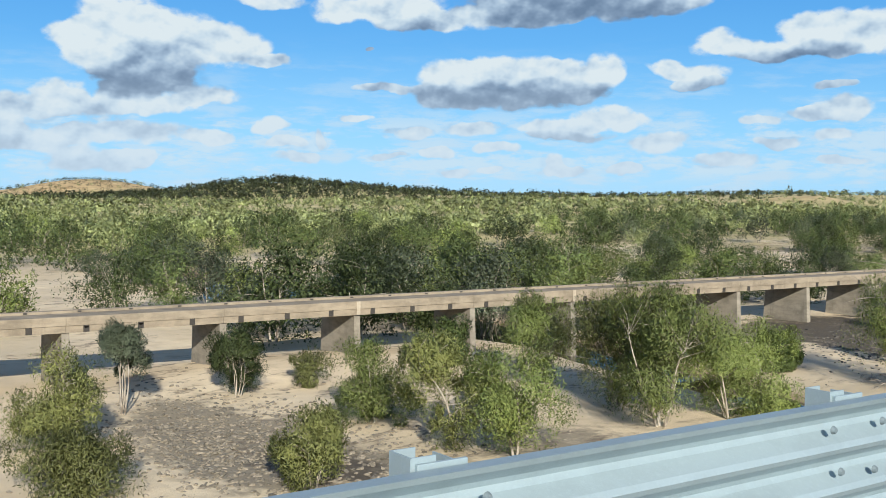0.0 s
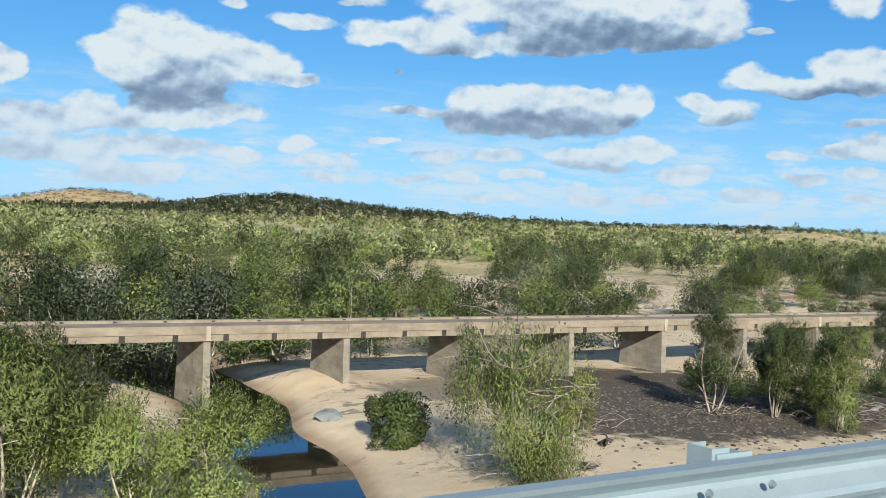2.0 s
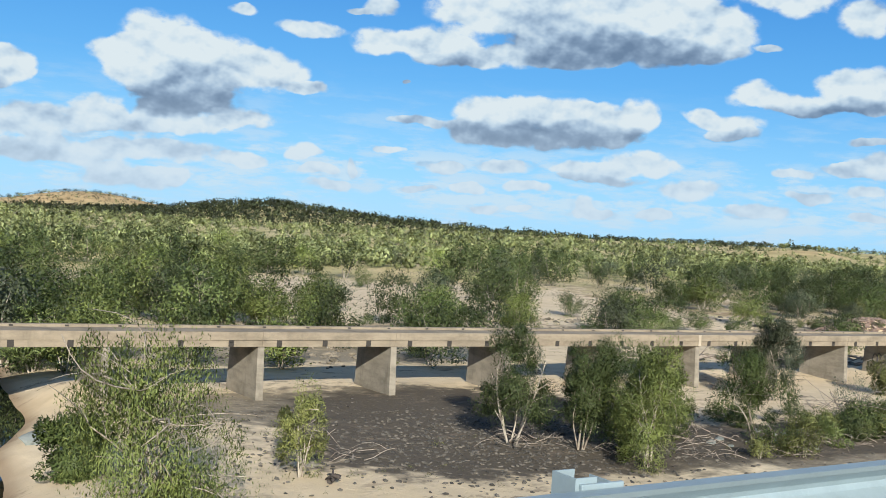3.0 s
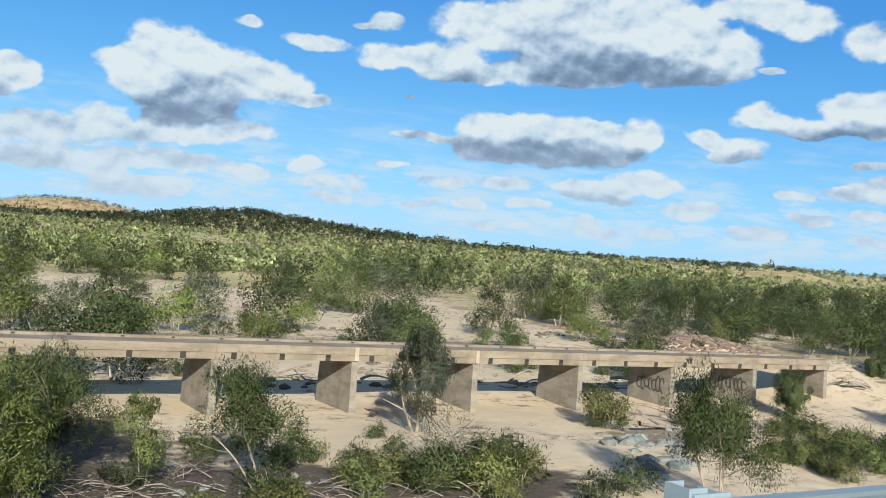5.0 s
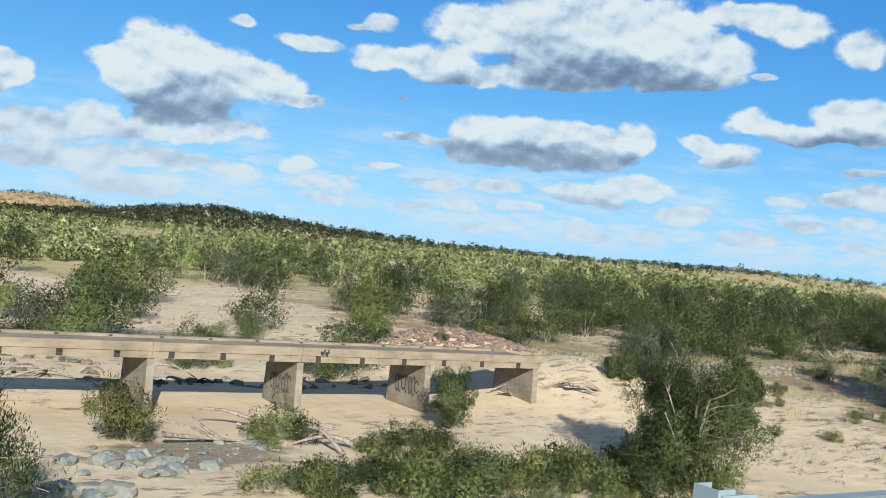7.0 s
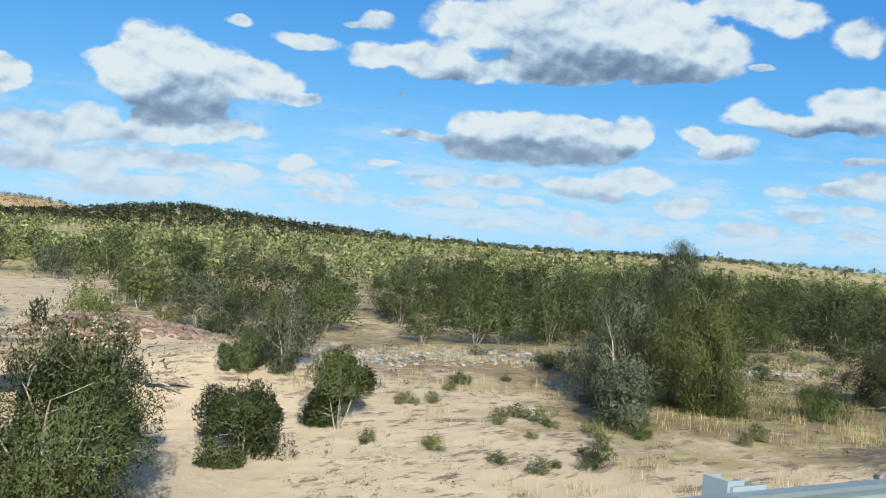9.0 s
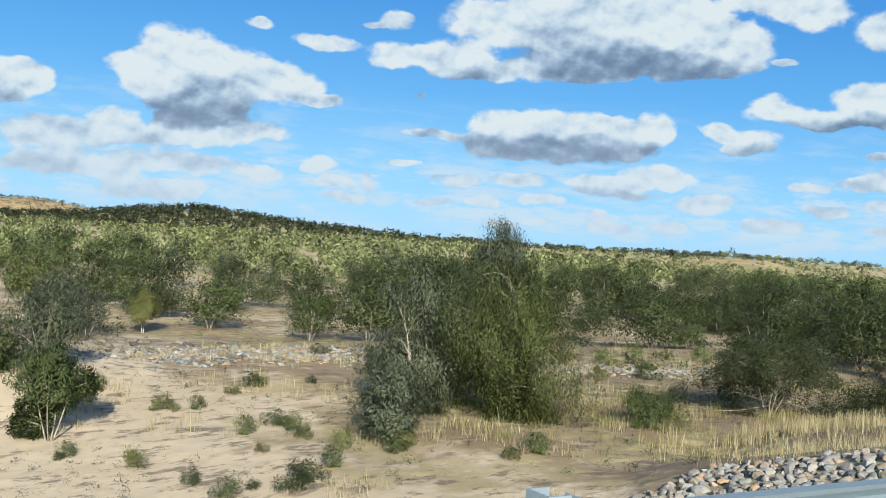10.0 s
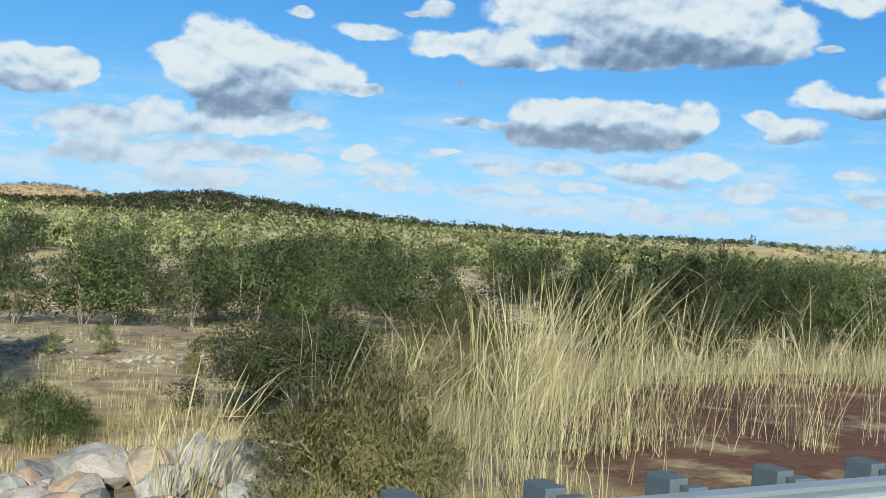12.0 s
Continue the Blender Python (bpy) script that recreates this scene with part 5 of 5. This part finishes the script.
# ---- grasses ----


def grass(name, label, spots, rng, lo, hi, wide, mat, lean=0.25, segs=2):
    """Blades as thin bent strips, one island each."""
    n = len(spots)
    x, y = spots[:, 0], spots[:, 1]
    z = height_at(x, y) - 0.03
    h = rng.uniform(lo, hi, size=n)
    a = rng.uniform(0, 6.28, size=n)
    ln = lean * rng.normal(size=n)
    dirx, diry = np.cos(a), np.sin(a)
    rows = []
    for j in range(segs + 1):
        t = j / segs
        cx, cy, cz = x + dirx * ln * h * t ** 1.6, y + diry * ln * h * t ** 1.6, z + h * t * (1 - 0.25 * np.abs(ln) * t)
        wd = wide * (1 - 0.8 * t)
        rows.append(np.stack([cx - diry * wd, cy + dirx * wd, cz], -1))
        rows.append(np.stack([cx + diry * wd, cy - dirx * wd, cz], -1))
    verts = np.stack(rows, 1).reshape(-1, 3)
    per = 2 * (segs + 1)
    quad = np.array([(2 * j, 2 * j + 1, 2 * j + 3, 2 * j + 2) for j in range(segs)])
    faces = (np.arange(n)[:, None, None] * per + quad[None]).reshape(-1, 4)
    tagged(new(name, mesh_of(name, verts, faces, mat)), label, "grass", kind="stuff")


def tufts(rng, count, blades, x0, x1, y0, y1, r, test=None):
    out = []
    for i in range(count):
        x, y = rng.uniform(x0, x1), rng.uniform(y0, y1)
        if test is None or test(x, y):
            out.append(np.array((x, y)) + rng.normal(size=(blades, 2)) * r)
    return np.concatenate(out)


g_rng = np.random.default_rng(9)
grass("dry_grass_bank", "dry straw-coloured grass covering the bank", tufts(g_rng, 1900, 20, 178, 262, 28, 78, 0.35, lambda x, y: vnoise(x, y, 5, 31) > 0.45), g_rng, 0.25, 0.75, 0.014, M_STRAW, 0.5)
grass("tall_straw_grass", "band of tall straw grass along the batter's foot", tufts(g_rng, 900, 30, 192, 252, 29.5, 40, 0.3, lambda x, y: vnoise(x, y, 4, 33) * step(193, 212, x) * step(42, 34, y) > 0.42), g_rng, 0.25, 1.05, 0.012, M_STRAW, 0.2)
grass("green_grass", "greenish grass patch on the bank", tufts(g_rng, 420, 34, 192, 224, 34, 52, 0.4, lambda x, y: hump(x, y, 207, 43, 8, 5) * (0.4 + vnoise(x, y, 3, 35)) > g_rng.uniform()), g_rng, 0.2, 0.9, 0.012, M_REED, 0.4)


def stalks(name, label, clumps, rng, mat, wind=0.16):
    """Tall stalks that rise from tight tufts, fan out, bend with the wind and end in a thin seed head."""
    x, y, h, wd = [], [], [], []
    for cx, cy, top, count in clumps:
        p = np.array((cx, cy)) + rng.normal(size=(count, 2)) * 0.13
        x.append(p)
        h.append(top * rng.uniform(0.35, 1.0, size=count) ** 0.7)
        y.append(np.stack([rng.normal(size=count) * 0.24 + wind, rng.normal(size=count) * 0.22], -1))
        wd.append(rng.uniform(0.0018, 0.0038, size=count))
    base, lean, h, wd = np.concatenate(x), np.concatenate(y), np.concatenate(h), np.concatenate(wd)
    n, segs = len(h), 7
    z = height_at(base[:, 0], base[:, 1]) - 0.03
    kink = rng.normal(size=(n, 2)) * 0.012
    shape = (1.0, 0.9, 0.8, 0.7, 0.6, 1.5, 1.2, 0.2)
    turn = rng.uniform(0, 3.14, size=n)
    side = np.stack([np.cos(turn), np.sin(turn) * 0.4], -1)
    rows = []
    for j in range(segs + 1):
        t = j / segs
        c = base + lean * (h * t ** 1.5)[:, None] + kink * (h * math.sin(t * 6.0))[:, None]
        cz = z + h * t * (1 - 0.12 * t)
        for sgn in (-1, 1):
            e = c + sgn * side * (wd * shape[j])[:, None]
            rows.append(np.concatenate([e, cz[:, None]], -1))
    verts = np.stack(rows, 1).reshape(-1, 3)
    per = 2 * (segs + 1)
    quad = np.array([(2 * j, 2 * j + 1, 2 * j + 3, 2 * j + 2) for j in range(segs)])
    faces = (np.arange(n)[:, None, None] * per + quad[None]).reshape(-1, 4)
    tagged(new(name, mesh_of(name, verts, faces, mat)), label, "grass", kind="stuff")


verge = [(200.1, 5.4, 1.25, 46), (200.25, 5.6, 0.95, 26), (201.9, 6.2, 1.2, 12), (202.5, 6.1, 1.4, 16), (202.3, 5.3, 1.3, 18), (203.1, 6.3, 1.75, 26), (203.6, 7.4, 2.0, 40), (204.1, 7.9, 2.2, 50), (205.6, 6.0, 1.7, 26), (204.6, 8.6, 2.0, 46), (205.4, 9.0, 2.0, 40), (206.3, 9.4, 1.9, 34), (203.0, 6.6, 1.3, 22), (210.6, 9.0, 1.9, 40)]
for i in range(60):
    vx, vy = g_rng.uniform(202.0, 207.0), g_rng.uniform(5.8, 11.0)
    verge.append((vx, vy, g_rng.uniform(0.6, 1.9), int(g_rng.integers(8, 24))))
for i in range(26):
    verge.append((g_rng.uniform(206, 218), g_rng.uniform(9.4, 12.0), g_rng.uniform(0.5, 1.6), int(g_rng.integers(5, 16))))
stalks("roadside_grass", "tall pale dry grass stalks beside the guard rail", verge, g_rng, M_STALK)
grass("roadside_grass_low", "short tangled straw grass beside the guard rail", tufts(g_rng, 520, 55, 201.3, 222, 4.4, 12.5, 0.28, lambda x, y: vnoise(x, y, 1.4, 37) * (1 - 0.75 * step(204.5, 206, x) * step(9.4, 8.2, y)) > 0.42), g_rng, 0.10, 0.6, 0.003, M_STALK, 0.9, 2)

grass("verge_grass", "ragged straw grass along the edge of the verge", tufts(g_rng, 240, 40, 202.5, 232, 8.6, 12.5, 0.25, lambda x, y: hump(x, y, x, 10.2, 1, 1.3) * (0.5 + vnoise(x, y, 1.2, 38)) > g_rng.uniform()), g_rng, 0.2, 0.85, 0.0035, M_STALK, 0.5, 3)

grass("batter_grass", "patchy straw grass on the slope beside the rocks", tufts(g_rng, 900, 24, 197, 236, 13, 31, 0.35, lambda x, y: not riprap_here(x, y) and vnoise(x, y, 2.2, 39) > 0.36), g_rng, 0.12, 0.6, 0.008, M_STRAW, 0.5)

# ---- driftwood and odds and ends ----


def driftwood(name, label, x, y, sticks, r, length, mat, seed, thick=0.05):
    rng = np.random.default_rng(seed)
    items = []
    for i in range(sticks):
        a = rng.uniform(0, 6.28)
        c = np.array((rng.normal() * r, rng.normal() * r * 0.6, 0.1 + abs(rng.normal()) * 0.2))
        d = np.array((math.cos(a), math.sin(a) * 0.7, rng.normal() * 0.25)) * length * rng.uniform(0.35, 1)
        p = bend(c - d / 2, c + d / 2, rng, 0.1, 6)
        p[:, 2] = np.maximum(p[:, 2], 0.02)
        q = thick * rng.uniform(0.4, 1.2)
        items.append(tube(p, np.linspace(q, q * 0.3, 6), 5))
    owner = thing(name, pose(x, y, level(x, y)), label, "driftwood", "flood debris")
    for item in items:
        part("log" if thick > 0.1 else "branch", tubes_mesh("branch", [item], mat), owner)


DEAD = "tangle of bleached flood-washed branches on sand"
for i, (x, y) in enumerate(((64.5, 39.5), (62, 38.6), (73.5, 47), (86, 46), (90, 42.5), (94, 45), (103, 42), (111, 47.5), (99, 47.5), (117, 50), (88.5, 48), (46, 66), (60, 73), (105, 41.0), (97, 43.5), (101, 40.5), (107, 43.5), (110, 41.5), (95, 41))):
    driftwood("driftwood", DEAD, x, y, 16, 1.3, 2.4, M_DEAD, 200 + i, 0.03)
for i, (x, y) in enumerate(((138, 54), (141, 56.5), (143, 53), (166, 64), (170, 62), (136, 70), (150, 72), (113, 73.5), (120, 76), (128, 74), (134, 77), (142, 75.5), (107, 78))):
    driftwood("driftwood", "fallen grey logs half buried in sand", x, y, 3, 0.9, 6.5, M_DEAD, 230 + i, 0.16)
for i, (x, y) in enumerate(((71.5, 42.2), (117.5, 61.3), (37.6, 50.2), (121, 50.6), (67, 38.5), (145, 74))):
    driftwood("burnt_log", "short dark charred log on sand", x, y, 3, 0.25, 1.7, M_DARKWOOD, 250 + i, 0.14)


def build_shelter():
    owner = thing("tarp_shelter", pose(47, 112, level(47, 112), 0, 0, 20), "small pale blue tarpaulin shelter under the trees", "shelter")
    bm = bmesh.new()
    v = [bm.verts.new(p) for p in ((-1.5, -1, 0), (1.5, -1, 0), (1.5, 1, 0), (-1.5, 1, 0), (-1.4, 0, 1.6), (1.4, 0, 1.5))]
    for face in ((0, 1, 5, 4), (2, 3, 4, 5), (1, 2, 5), (3, 0, 4)):
        bm.faces.new([v[i] for i in face])
    bmesh.ops.solidify(bm, geom=bm.faces[:], thickness=0.03)
    part("sheet", bm, owner, "", M_TARP)
    part("ridge_pole", tubes_mesh("ridge_pole", [tube([(-1.6, 0, 1.62), (0, 0, 1.58), (1.6, 0, 1.52)], [0.03, 0.03, 0.03])], M_DEAD), owner)


build_shelter()
